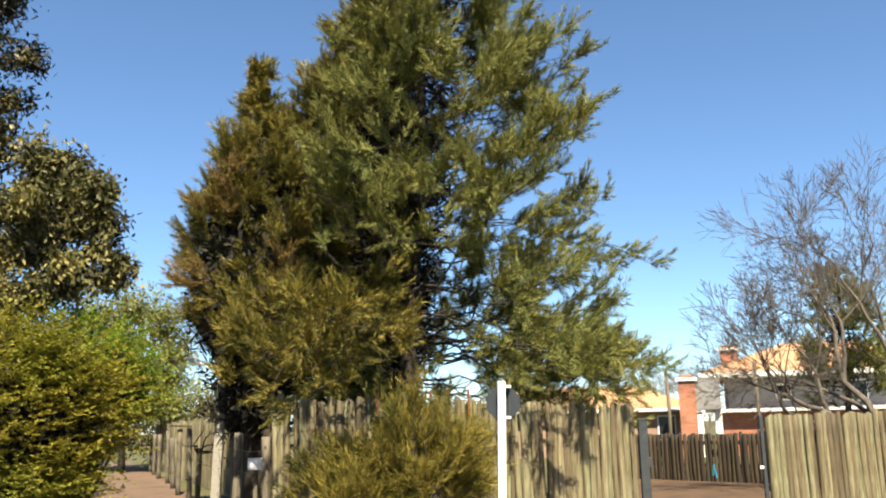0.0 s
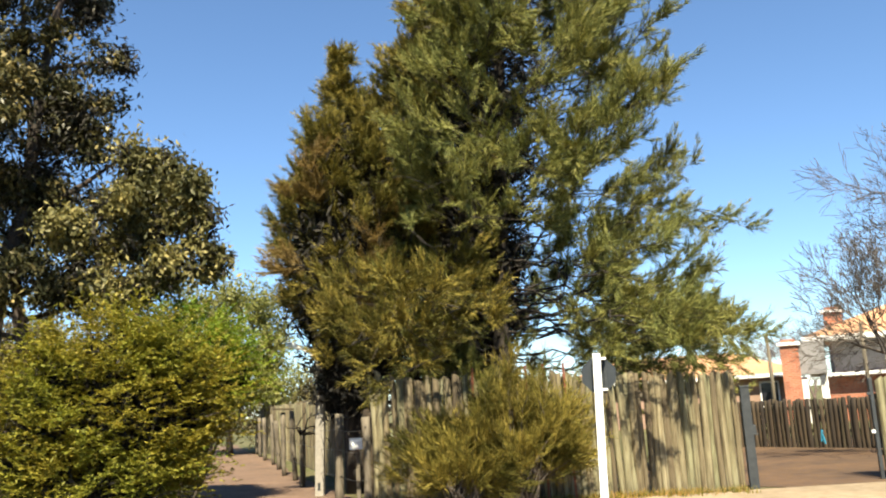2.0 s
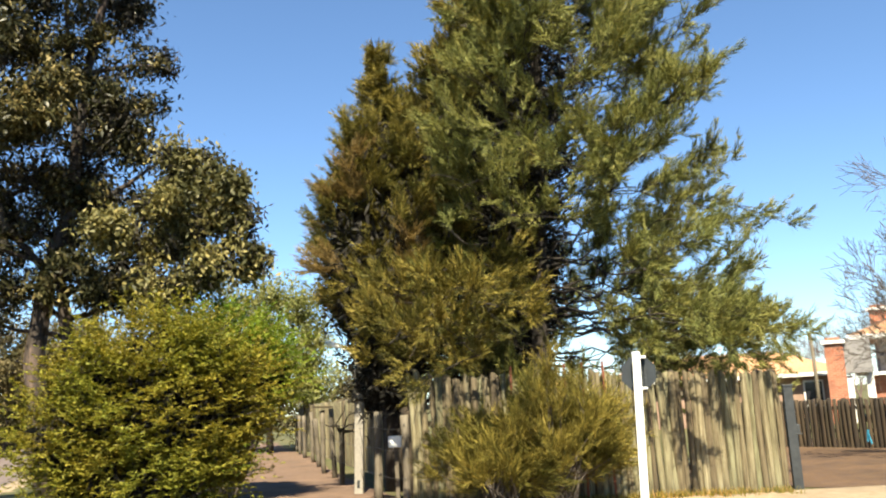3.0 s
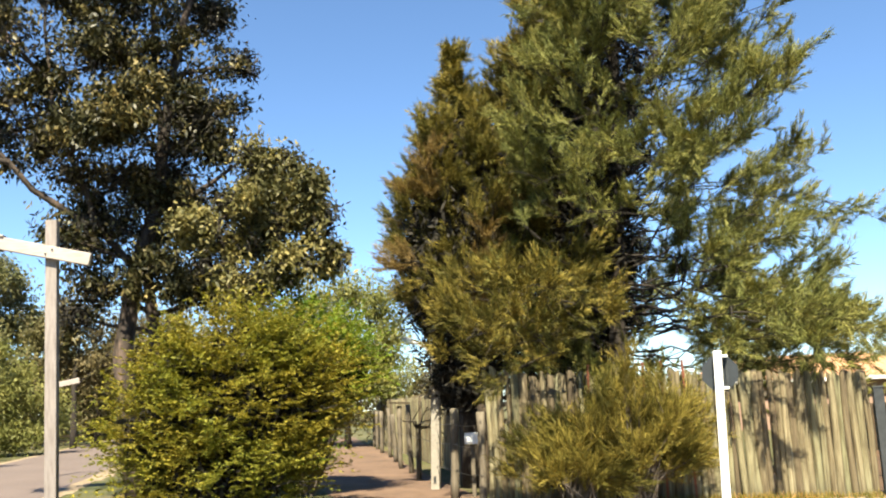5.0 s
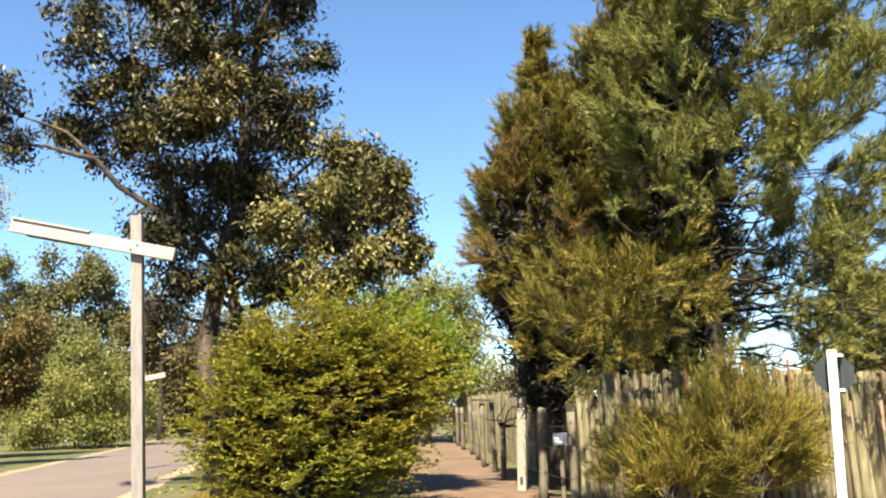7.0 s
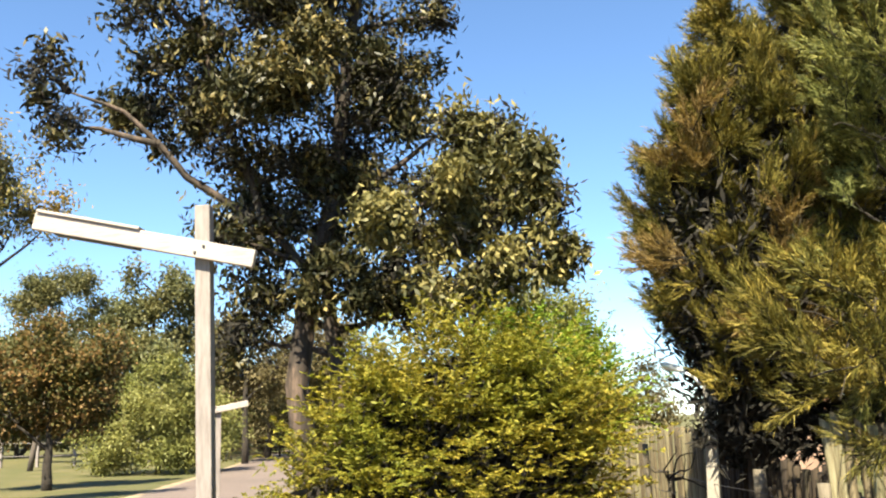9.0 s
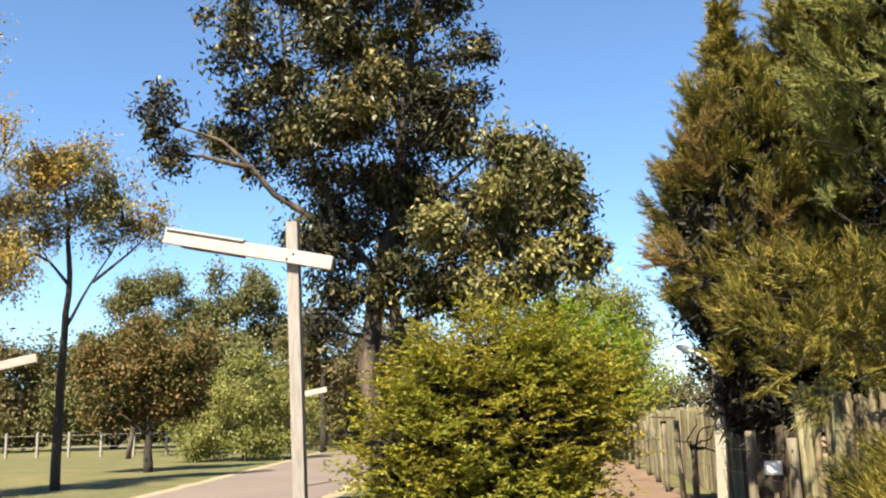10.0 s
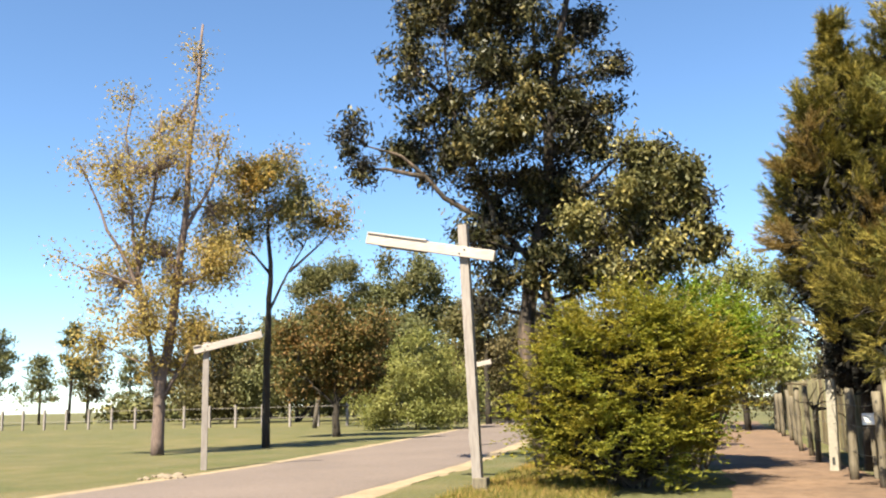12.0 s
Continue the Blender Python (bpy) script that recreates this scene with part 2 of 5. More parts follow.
# Near-black, so the shade inside the crowns is in the twig colour.
SHADE_TWIGS = surface("shade_twigs", [(0.3, (0.010, 0.008, 0.005)), (0.7, (0.024, 0.019, 0.011))], 9, rough=0.95, bump=0.0, tone=0.3)
BLADE = foliage("grass_blades", [(0.057, 0.065, 0.014), (0.114, 0.114, 0.025), (0.210, 0.168, 0.049), (0.325, 0.222, 0.107)], 0.3, 0.7, 0.4, (1.2, 1.0, 0.8))


# ---------------------------------------------------------------- mesh helpers
def spot(bearing, distance, height=0.0):
    a = radians(bearing)
    return Vector((math.sin(a) * distance, math.cos(a) * distance, height))


def seen_at(bearing, rise, distance):
    """A place by bearing and rise in degrees from the first standpoint, and ground distance."""
    return spot(bearing, distance, EYE + distance * math.tan(radians(rise)))


def mesh_from(name, verts, faces, material, smooth=False):
    me = bpy.data.meshes.new(name)
    me.from_pydata([tuple(v) for v in verts] if not isinstance(verts, np.ndarray) else verts.tolist(), [], faces if isinstance(faces, list) else faces.tolist())
    me.materials.append(material)
    if smooth:
        me.polygons.foreach_set("use_smooth", [True] * len(me.polygons))
    me.update()
    return me


def part(name, bm, material, parent=None, label=""):
    me = bpy.data.meshes.new(name)
    bm.to_mesh(me)
    bm.free()
    me.materials.append(material)
    ob = new(name, me)
    ob.parent = parent
    if label:
        ob["label"] = label
    return ob


def mesh_part(name, me, parent=None, label="", m=None):
    ob = new(name, me)
    ob.parent = parent
    if m is not None:
        ob.matrix_basis = m
    if label:
        ob["label"] = label
    return ob


def thing(name, where, label, category, group="", kind=""):
    ob = new(name)
    ob.empty_display_size = 0.2
    ob.matrix_basis = where if isinstance(where, Matrix) else Matrix.Translation(where)
    return tagged(ob, label, category, group, kind)


def box(bm, size, m=Matrix.Identity(4), bevel=0.0):
    geo = bmesh.ops.create_cube(bm, size=1.0, matrix=m @ Matrix.Diagonal((*size, 1)))
    if bevel:
        edges = list({e for v in geo["verts"] for e in v.link_edges})
        bmesh.ops.bevel(bm, geom=edges, offset=bevel, segments=2, affect="EDGES", profile=0.6)
    return geo


def box_bm(size, m=Matrix.Identity(4), bevel=0.0):
    bm = bmesh.new()
    box(bm, size, m, bevel)
    return bm


class Tubes:
    """Tapered tubes along bent lines, gathered into one mesh."""

    def __init__(self):
        self.v, self.f = [], []

    def add(self, points, radii, sides=6, cap=True):
        base = len(self.v)
        side = Vector((1, 0, 0))
        for i, (p, r) in enumerate(zip(points, radii)):
            p = Vector(p)
            a, b = Vector(points[max(0, i - 1)]), Vector(points[min(len(points) - 1, i + 1)])
            d = (b - a).normalized()
            side = (side - d * side.dot(d))
            if side.length < 1e-3:
                side = d.orthogonal()
            side.normalize()
            up = d.cross(side)
            for k in range(sides):
                q = 2 * math.pi * k / sides
                self.v.append(p + (side * math.cos(q) + up * math.sin(q)) * r)
        for i in range(len(points) - 1):
            for k in range(sides):
                a, b = base + i * sides + k, base + i * sides + (k + 1) % sides
                self.f.append((a, b, b + sides, a + sides))
        if cap:
            self.f.append(tuple(base + (len(points) - 1) * sides + k for k in range(sides)))
            self.f.append(tuple(base + k for k in reversed(range(sides))))

    def mesh(self, name, material):
        return mesh_from(name, self.v, self.f, material, True)


def bend(a, b, rng, wobble=0.1, steps=5, sag=0.0):
    a, b = Vector(a), Vector(b)
    L = (b - a).length
    pts = []
    off = Vector((0, 0, 0))
    for i in range(steps + 1):
        s = i / steps
        if 0 < i < steps:
            off += Vector(rng.normal(0, wobble * L / steps, 3))
        pts.append(a.lerp(b, s) + off * math.sin(math.pi * min(1, s + 0.02)) + Vector((0, 0, sag * L * math.sin(math.pi * s))))
    return pts


def unit(a):
    return a / np.maximum(np.linalg.norm(a, axis=-1, keepdims=True), 1e-9)


def leaf_mesh(name, centres, axes, lengths, widths, rng, material, lean=1.0):
    """One rhombic leaf a row: its middle, the way it points, length and width."""
    n = len(centres)
    axes = unit(axes)
    side = unit(np.cross(axes, rng.normal(0, 1, (n, 3)) + np.array([0, 0, lean])))
    L, W = lengths[:, None] * 0.5, widths[:, None] * 0.5
    v = np.stack([centres - axes * L, centres + side * W - axes * L * 0.1, centres + axes * L, centres - side * W - axes * L * 0.1], 1).reshape(-1, 3)
    f = np.arange(4 * n).reshape(n, 4)
    return mesh_from(name, v, f, material)


def blade_mesh(name, roots, axes, lengths, widths, rng, material):
    """One thin needle a row, from its root to a point."""
    n = len(roots)
    axes = unit(axes)
    side = unit(np.cross(axes, rng.normal(0, 1, (n, 3))))
    tip = roots + axes * lengths[:, None]
    v = np.stack([roots - side * widths[:, None] * 0.5, roots + side * widths[:, None] * 0.5, tip], 1).reshape(-1, 3)
    f = np.arange(3 * n).reshape(n, 3)
    return mesh_from(name, v, f, material)


def strip(name, line, material, z, label, category, feather=0.25, seed=3, kind="structure"):
    """A strip of ground along (x, y, half width) rows, with ragged edges."""
    rng = np.random.default_rng(seed)
    rows = []
    for (x0, y0, w0), (x1, y1, w1) in zip(line[:-1], line[1:]):
        steps = max(2, int(math.hypot(x1 - x0, y1 - y0) / 0.6))
        for i in range(steps):
            s = i / steps
            rows.append((x0 + (x1 - x0) * s, y0 + (y1 - y0) * s, w0 + (w1 - w0) * s))
    rows.append(line[-1])
    v, f = [], []
    for i, (x, y, w) in enumerate(rows):
        a, b = rows[max(0, i - 3)], rows[min(len(rows) - 1, i + 3)]
        d = Vector((b[0] - a[0], b[1] - a[1], 0)).normalized()
        s = Vector((d.y, -d.x, 0))
        for k in range(7):
            u = (-1, -1 + 0.15 / w, -0.5, 0, 0.5, 1 - 0.15 / w, 1)[k]
            e = rng.normal(0, feather) * (1 if k in (0, 6) else 0)
            v.append(Vector((x, y, z - (0.0 if 0 < k < 6 else 0.03))) + s * (u * w + e))
    for i in range(len(rows) - 1):
        for k in range(6):
            a = i * 7 + k
            f.append((a, a + 7, a + 8, a + 1))
    return tagged(new(name, mesh_from(name, v, f, material)), label, category, kind=kind)


# ---------------------------------------------------------------- ground
def build_ground():
    bm = bmesh.new()
    bmesh.ops.create_grid(bm, x_segments=24, y_segments=24, size=1500)
    ob = part("ground", bm, GRASS)
    tagged(ob, "wide lawn of green and straw-coloured mown grass", "ground", kind="structure")
    strip("road_verge", [(-4.5, -30, 3.4), (-8.6, -6, 3.3), (-11.2, 6, 3.25), (-14.6, 15, 3.15), (-18.6, 23.5, 3.1), (-25.3, 37, 3.05), (-33, 52, 3.0), (-44, 74, 2.9), (-60, 105, 2.8)], SAND, 0.012,
          "pale sandy verge along the road edge", "verge", 0.22, 5)
    strip("road", [(-4.5, -30, 2.75), (-8.6, -6, 2.7), (-11.2, 6, 2.7), (-14.6, 15, 2.65), (-18.6, 23.5, 2.6), (-25.3, 37, 2.6), (-33, 52, 2.6), (-44, 74, 2.5), (-60, 105, 2.4)], ASPHALT, 0.03,
          "narrow grey-pink asphalt lane between grass verges", "road", 0.05, 6)
    strip("footpath", [(-2.4, 11.2, 1.4), (-4.15, 15.7, 1.35), (-5.95, 19.7, 1.35), (-8.3, 25.7, 1.4), (-11.0, 33, 1.4), (-14.2, 41.5, 1.1), (-18, 52, 1.0)], PATH_EARTH, 0.016,
          "trodden reddish earth footpath beside the fence posts", "path", 0.14, 7)
    strip("dirt_road", [(-1.6, 11.9, 1.2), (0.4, 12.0, 2.5), (4, 12.2, 2.9), (12, 12.9, 3.0), (30, 14.4, 3.0)], SAND, 0.020,
          "pale sandy dirt road in front of the pole fence", "road", 0.2, 8)
    strip("yard", [(3.0, 16.0, 2.8), (5.6, 19.0, 3.4), (7.8, 23.5, 3.4), (10, 28, 3)], YARD_EARTH, 0.010,
          "dark bare earth yard with dry grass inside the gate", "yard", 0.3, 9)


build_ground()


# ---------------------------------------------------------------- pole fences
def pole_mesh(name, height, radius, material, seed):
    """A peeled round pole, slightly bent, with a hacked slanting top."""
    rng = np.random.default_rng(seed)
    v, f = [], []
    sides, rings = 8, 4
    bx, by = rng.normal(0, 0.012, 2)
    sx, sy = rng.normal(0, 0.25, 2)
    for i in range(rings + 1):
        s = i / rings
        for k in range(sides):
            q = 2 * math.pi * k / sides
            r = radius * (1.04 - 0.10 * s) * (1 + 0.06 * math.sin(3 * q + seed) + rng.normal(0, 0.02))
            x, y = math.cos(q) * r, math.sin(q) * r
            z = height * s + ((sx * x + sy * y) if i == rings else 0)
            v.append((x + bx * math.sin(math.pi * s), y + by * math.sin(math.pi * s), z))
    for i in range(rings):
        for k in range(sides):
            a, b = i * sides + k, i * sides + (k + 1) % sides
            f.append((a, b, b + sides, a + sides))
    f.append(tuple(rings * sides + k for k in range(sides)))
    return mesh_from(name, v, f, material, True)


def pole_fence(name, a, b, h0, h1, material, label, seed, pitch=0.100, radius=0.060, jitter=0.020, side=1):
    rng = np.random.default_rng(seed)
    a, b = Vector((*a, 0)), Vector((*b, 0))
    L = (b - a).length
    n = int(L / pitch)
    fence = thing(name, a, label, "fence")
    kinds = [pole_mesh("pole", 1.0, radius, material, seed * 17 + k) for k in range(7)]
    d = (b - a).normalized()
    back = Vector((-d.y, d.x, 0)) * side
    for i in range(n):
        s = (i + 0.5) / n
        h = (h0 + (h1 - h0) * s) * (1 + rng.normal(0, jitter * 0.6)) - abs(rng.normal(0, jitter * 0.4))
        fat = rng.uniform(0.78, 1.18)
        m = Matrix.Translation(d * (L * s + rng.normal(0, 0.006)) + back * rng.normal(0, 0.018)) @ pose(0, 0, -0.02, rng.normal(0, 0.5), rng.normal(0, 0.5), rng.uniform(0, 360)) @ Matrix.Diagonal((fat, fat, h, 1))
        mesh_part("pole", kinds[int(rng.integers(7))], fence, m=m)
    for z in (0.42, (h0 + h1) * 0.4):
        bm = box_bm((L, 0.07, 0.09), Matrix.Translation(d * L / 2 + back * 0.10 + Vector((0, 0, z))) @ Matrix.Rotation(math.atan2(d.y, d.x), 4, "Z"), 0.012)
        part("rail", bm, POST_WOOD, fence)
    return fence


pole_fence("pole_fence", (-2.55, 14.72), (3.42, 15.12), 2.13, 1.88, POLE_WOOD, "tall fence of upright weathered eucalyptus poles beside the gate", 3)
pole_fence("pole_fence", (5.86, 15.72), (11.2, 16.3), 1.68, 1.70, POLE_WOOD, "tall fence of pale greenish upright poles past the gate", 4)
pole_fence("yard_fence", (4.2, 28.2), (10.6, 19.9), 1.26, 1.26, DARK_POLES, "low dark fence of tarred upright poles behind the yard", 5, pitch=0.13, radius=0.062)
pole_fence("path_fence", (-4.3, 21.2), (-12.6, 42.0), 1.95, 1.95, POLE_WOOD, "long fence of pale upright poles beside the footpath", 6, pitch=0.16, radius=0.075, side=-1)
# Dark poles stand in for the shaded interior behind the path posts.
pole_fence("side_fence", (-2.35, 14.95), (-4.3, 21.2), 1.55, 1.75, DARK_POLES, "dark pole fence standing in for the shade under the sheoak trees", 7, pitch=0.15, radius=0.062, jitter=0.1, side=-1)


def fence_post(x, y, h, w, lean_x, lean_y, turn, seed):
    rng = np.random.default_rng(seed)
    post = thing("fence_post", pose(x, y, 0, lean_x, lean_y, turn), "grey weathered wooden fence post beside the earth footpath", "post", "posts along the footpath")
    t = Tubes()
    pts = [(rng.normal(0, 0.008), rng.normal(0, 0.008), h * i / 5 - 0.05) for i in range(6)]
    t.add(pts, [w * 0.45 * (1 + rng.normal(0, 0.05)) for _ in pts], 7)
    mesh_part("shaft", t.mesh("shaft", POST_WOOD), post)
    for z in (0.5, 0.95, 1.35):
        part("staple", box_bm((0.02, w * 1.15, 0.02), pose(0, 0, min(z, h - 0.1))), WIRE, post)
    return post


POSTS = [(-2.62, 14.45, 1.55, 0.15), (-3.35, 15.75, 1.62, 0.17), (-5.05, 19.9, 1.3, 0.14), (-5.75, 21.9, 1.75, 0.14), (-6.5, 23.7, 1.72, 0.15), (-7.45, 26.6, 1.5, 0.16), (-8.4, 29.3, 1.7, 0.15), (-9.6, 32.4, 1.6, 0.16), (-10.7, 35.5, 1.6, 0.16), (-11.8, 38.6, 1.6, 0.16)]
for i, (px, py, ph, pw) in enumerate(POSTS):
    fence_post(px, py, ph, pw, (0.6, -1.2, 1.5, -0.8)[i % 4], (1.0, 2.4, 0.4, 2.0)[i % 4], 37 * i, 50 + i)

wires = thing("wire_fence", (0, 0, 0), "thin rusty fence wires strung between the path posts", "fence")
for wz in (0.5, 0.95, 1.3):
    t = Tubes()
    line = []
    for i in range(len(POSTS) - 1):
        (ax, ay, _, _), (bx, by, _, _) = POSTS[i], POSTS[i + 1]
        for k in range(4):
            s = k / 4
            line.append((ax + (bx - ax) * s, ay + (by - ay) * s, wz - 0.04 * math.sin(math.pi * s)))
    t.add(line, [0.005] * len(line), 4)
    mesh_part("wire", t.mesh("wire", WIRE), wires)


# ---------------------------------------------------------------- gate
def build_gate():
    g = thing("gate_post", pose(3.58, 15.2, 0, 0, 0, 4), "dark grey steel channel gate post with a latch", "gate")
    part("post", box_bm((0.15, 0.09, 1.62), pose(0, 0, 0.81), 0.008), STEEL, g)
    part("cap", box_bm((0.17, 0.11, 0.03), pose(0, 0, 1.635), 0.006), STEEL, g)
    part("latch", box_bm((0.05, 0.05, 0.16), pose(0.1, -0.01, 0.93), 0.008), STEEL, g)
    part("latch_bolt", box_bm((0.1, 0.02, 0.02), pose(0.1, -0.04, 0.86), 0.004), STEEL, g)
    h = thing("gate_post", pose(5.76, 15.66, 0, 0, 0, 2), "thin dark steel gate post beside the pale fence", "gate")
    part("post", box_bm((0.06, 0.06, 1.66), pose(0, 0, 0.83), 0.006), STEEL, h)
    part("hinge", box_bm((0.07, 0.02, 0.05), pose(-0.05, -0.02, 0.78), 0.004), WHITE_PAINT, h, "pale hinge plate")
    part("hinge", box_bm((0.07, 0.02, 0.05), pose(-0.05, -0.02, 1.4), 0.004), STEEL, h)
    strap = thing("strap", pose(7.46, 23.75, 0, 0, 0, -53), "bright blue strap hung on the dark yard fence", "strap")
    bm = box_bm((0.05, 0.02, 0.3), pose(0, -0.11, 0.32, 0, 8, 0), 0.006)
    box(bm, (0.045, 0.02, 0.24), pose(0.06, -0.12, 0.24, 0, -14, 0), 0.006)
    part("band", bm, BLUE_CLOTH, strap)


build_gate()


# ---------------------------------------------------------------- road sign seen from behind
def build_sign():
    base = spot(4.35, 12.4)
    s = thing("road_sign", Matrix.Translation(base) @ pose(0, 0, 0, 0, 1.6, 0), "white square sign post with an octagonal plate seen from behind", "sign")
    part("post", box_bm((0.105, 0.07, 2.26), pose(0, 0, 1.06), 0.01), WHITE_PAINT, s)
    bm = bmesh.new()
    bmesh.ops.create_cone(bm, cap_ends=True, segments=8, radius1=0.25, radius2=0.25, depth=0.006, matrix=pose(0.03, 0.12, 1.90, 90, 0, 0) @ pose(0, 0, 0, 0, 0, 22.5))
    part("plate", bm, BACK_GREY, s, "dark grey unpainted back of an octagonal plate")
    for z in (1.7, 2.12):
        part("bracket", box_bm((0.12, 0.12, 0.03), pose(0.07, 0.055, z), 0.004), WHITE_PAINT, s)
    part("rail", box_bm((0.03, 0.03, 0.5), pose(0.115, 0.09, 1.9), 0.004), STEEL, s)


build_sign()


# ---------------------------------------------------------------- timber lamp posts
def timber_lamp(name, where, turn, h, cross_z, left, right, tilt, w, label, foot=True, lean=0.0):
    s = thing(name, Matrix.Translation(where) @ pose(0, 0, 0, 0, 0, turn) @ pose(0, 0, 0, 0, lean, 0), label, "lamp post", "timber lamp posts by the road")
    part("post", box_bm((w, w, h), pose(0, 0, h / 2 - 0.03), 0.012), PALE_WOOD, s)
    arm = Matrix.Translation((0, -w * 0.5 - 0.05, cross_z)) @ pose(0, 0, 0, 0, tilt, 0)
    part("arm", box_bm((left + right, 0.1, w * 1.15), arm @ pose((right - left) / 2, 0, 0), 0.012), BEAM_WOOD, s, "bleached wooden cross beam")
    part("cover", box_bm((left * 0.62, 0.26, 0.03), arm @ pose(-left * 0.68, 0.05, w * 0.66), 0.006), BEAM_WOOD, s, "thin board capping the lamp end")
    part("lamp_box", box_bm((left * 0.5, 0.16, 0.07), arm @ pose(-left * 0.62, 0.07, -w * 0.45), 0.01), STEEL, s, "dark lamp housing under the beam")
    for k in (-0.04, 0.04):
        part("bolt", box_bm((0.025, 0.03, 0.025), arm @ pose(k, -0.055, k), 0.004), STEEL, s)
    if foot:
        part("foot", box_bm((w * 1.5, w * 1.5, 0.22), pose(w * 0.35, 0, 0.1), 0.02), POST_WOOD, s, "short stub bolted at the foot")
    return s


timber_lamp("lamp_post", (-8.42, 11.68, 0), 20, 4.66, 4.12, 1.86, 0.60, 13.6, 0.165, "tall silvered timber lamp post with a slanting cross beam", lean=-1.8)
timber_lamp("lamp_post", spot(-53.5, 22.0), 50, 3.15, 2.98, 0.3, 1.4, -14, 0.15, "short timber lamp post with a raised slanting arm", False)
timber_lamp("lamp_post", spot(-36.05, 29.5), 35, 2.75, 2.7, 0.12, 0.78, -11, 0.14, "distant timber lamp post with a pale arm", False)


# ---------------------------------------------------------------- street lamp on the concrete pole
def build_street_lamp():
    s = thing("street_lamp", pose(-4.12, 17.55, 0, 0, 2.2, 0), "concrete pole with a bent tube arm and white lamp head", "street lamp")
    bm = box_bm((0.17, 0.15, 2.75), pose(0, 0, 1.36), 0.015)
    part("pole", bm, CONCRETE, s)
    t = Tubes()
    t.add([(0, 0, 2.3), (-0.05, -0.02, 2.6), (-0.2, -0.08, 2.78), (-0.42, -0.1, 2.9)], [0.02] * 4, 6)
    mesh_part("arm", t.mesh("arm", WHITE_PAINT), s)
    bm = bmesh.new()
    bmesh.ops.create_uvsphere(bm, u_segments=12, v_segments=8, radius=1.0, matrix=pose(-0.52, -0.1, 2.93, 0, 18, 0) @ Matrix.Diagonal((0.17, 0.085, 0.06, 1)))
    part("lamp_head", bm, WHITE_PAINT, s, "white oval lamp head")
    part("slot", box_bm((0.05, 0.01, 0.14), pose(0, -0.078, 0.2)), STEEL, s)
    b = thing("meter_box", Matrix.Translation(spot(-10.85, 16.2, 0)), "small white meter box on a dark post", "box")
    part("post", box_bm((0.07, 0.07, 1.1), pose(0, 0.08, 0.53), 0.008), POST_WOOD, b)
    part("case", box_bm((0.24, 0.1, 0.2), pose(0, 0, 1.03), 0.012), WHITE_PAINT, b)


build_street_lamp()


# ---------------------------------------------------------------- trees
def tree_thing(name, where, label, category="tree", group=""):
    return thing(name, where, label, category, group)


def hollows(rng, size):
    """A smooth field in space, about -1 to 1: foliage is left out where it is low, so that crowns break into clumps with hollows between."""
    waves = unit(rng.normal(0, 1, (6, 3))) * (2 * math.pi / size) * rng.uniform(0.7, 1.4, (6, 1))
    phase = rng.uniform(0, 2 * math.pi, 6)
    return lambda p: np.sin(np.asarray(p) @ waves.T + phase).mean(axis=-1) * 2


def between(z, table):
    """Value at z of a table of (z, value) rows."""
    return float(np.interp(z, [a for a, _ in table], [b for _, b in table]))


def shade_twigs(tree, centres, rng, size=(0.24, 0.055), reach=0.16, per=8):
    """Dead twigs and old needles, coloured near-black to stand in for the shade in the heart of a crown."""
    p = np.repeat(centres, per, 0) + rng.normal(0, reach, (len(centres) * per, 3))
    ob = mesh_part("shade_thicket", leaf_mesh("shade_thicket", p, rng.normal(0, 1, p.shape), rng.uniform(0.6, 1.4, len(p)) * size[0], rng.uniform(0.6, 1.4, len(p)) * size[1], rng, SHADE_TWIGS), tree, "twigs in the heart of the crown, coloured near-black for its shade")
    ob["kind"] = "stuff"


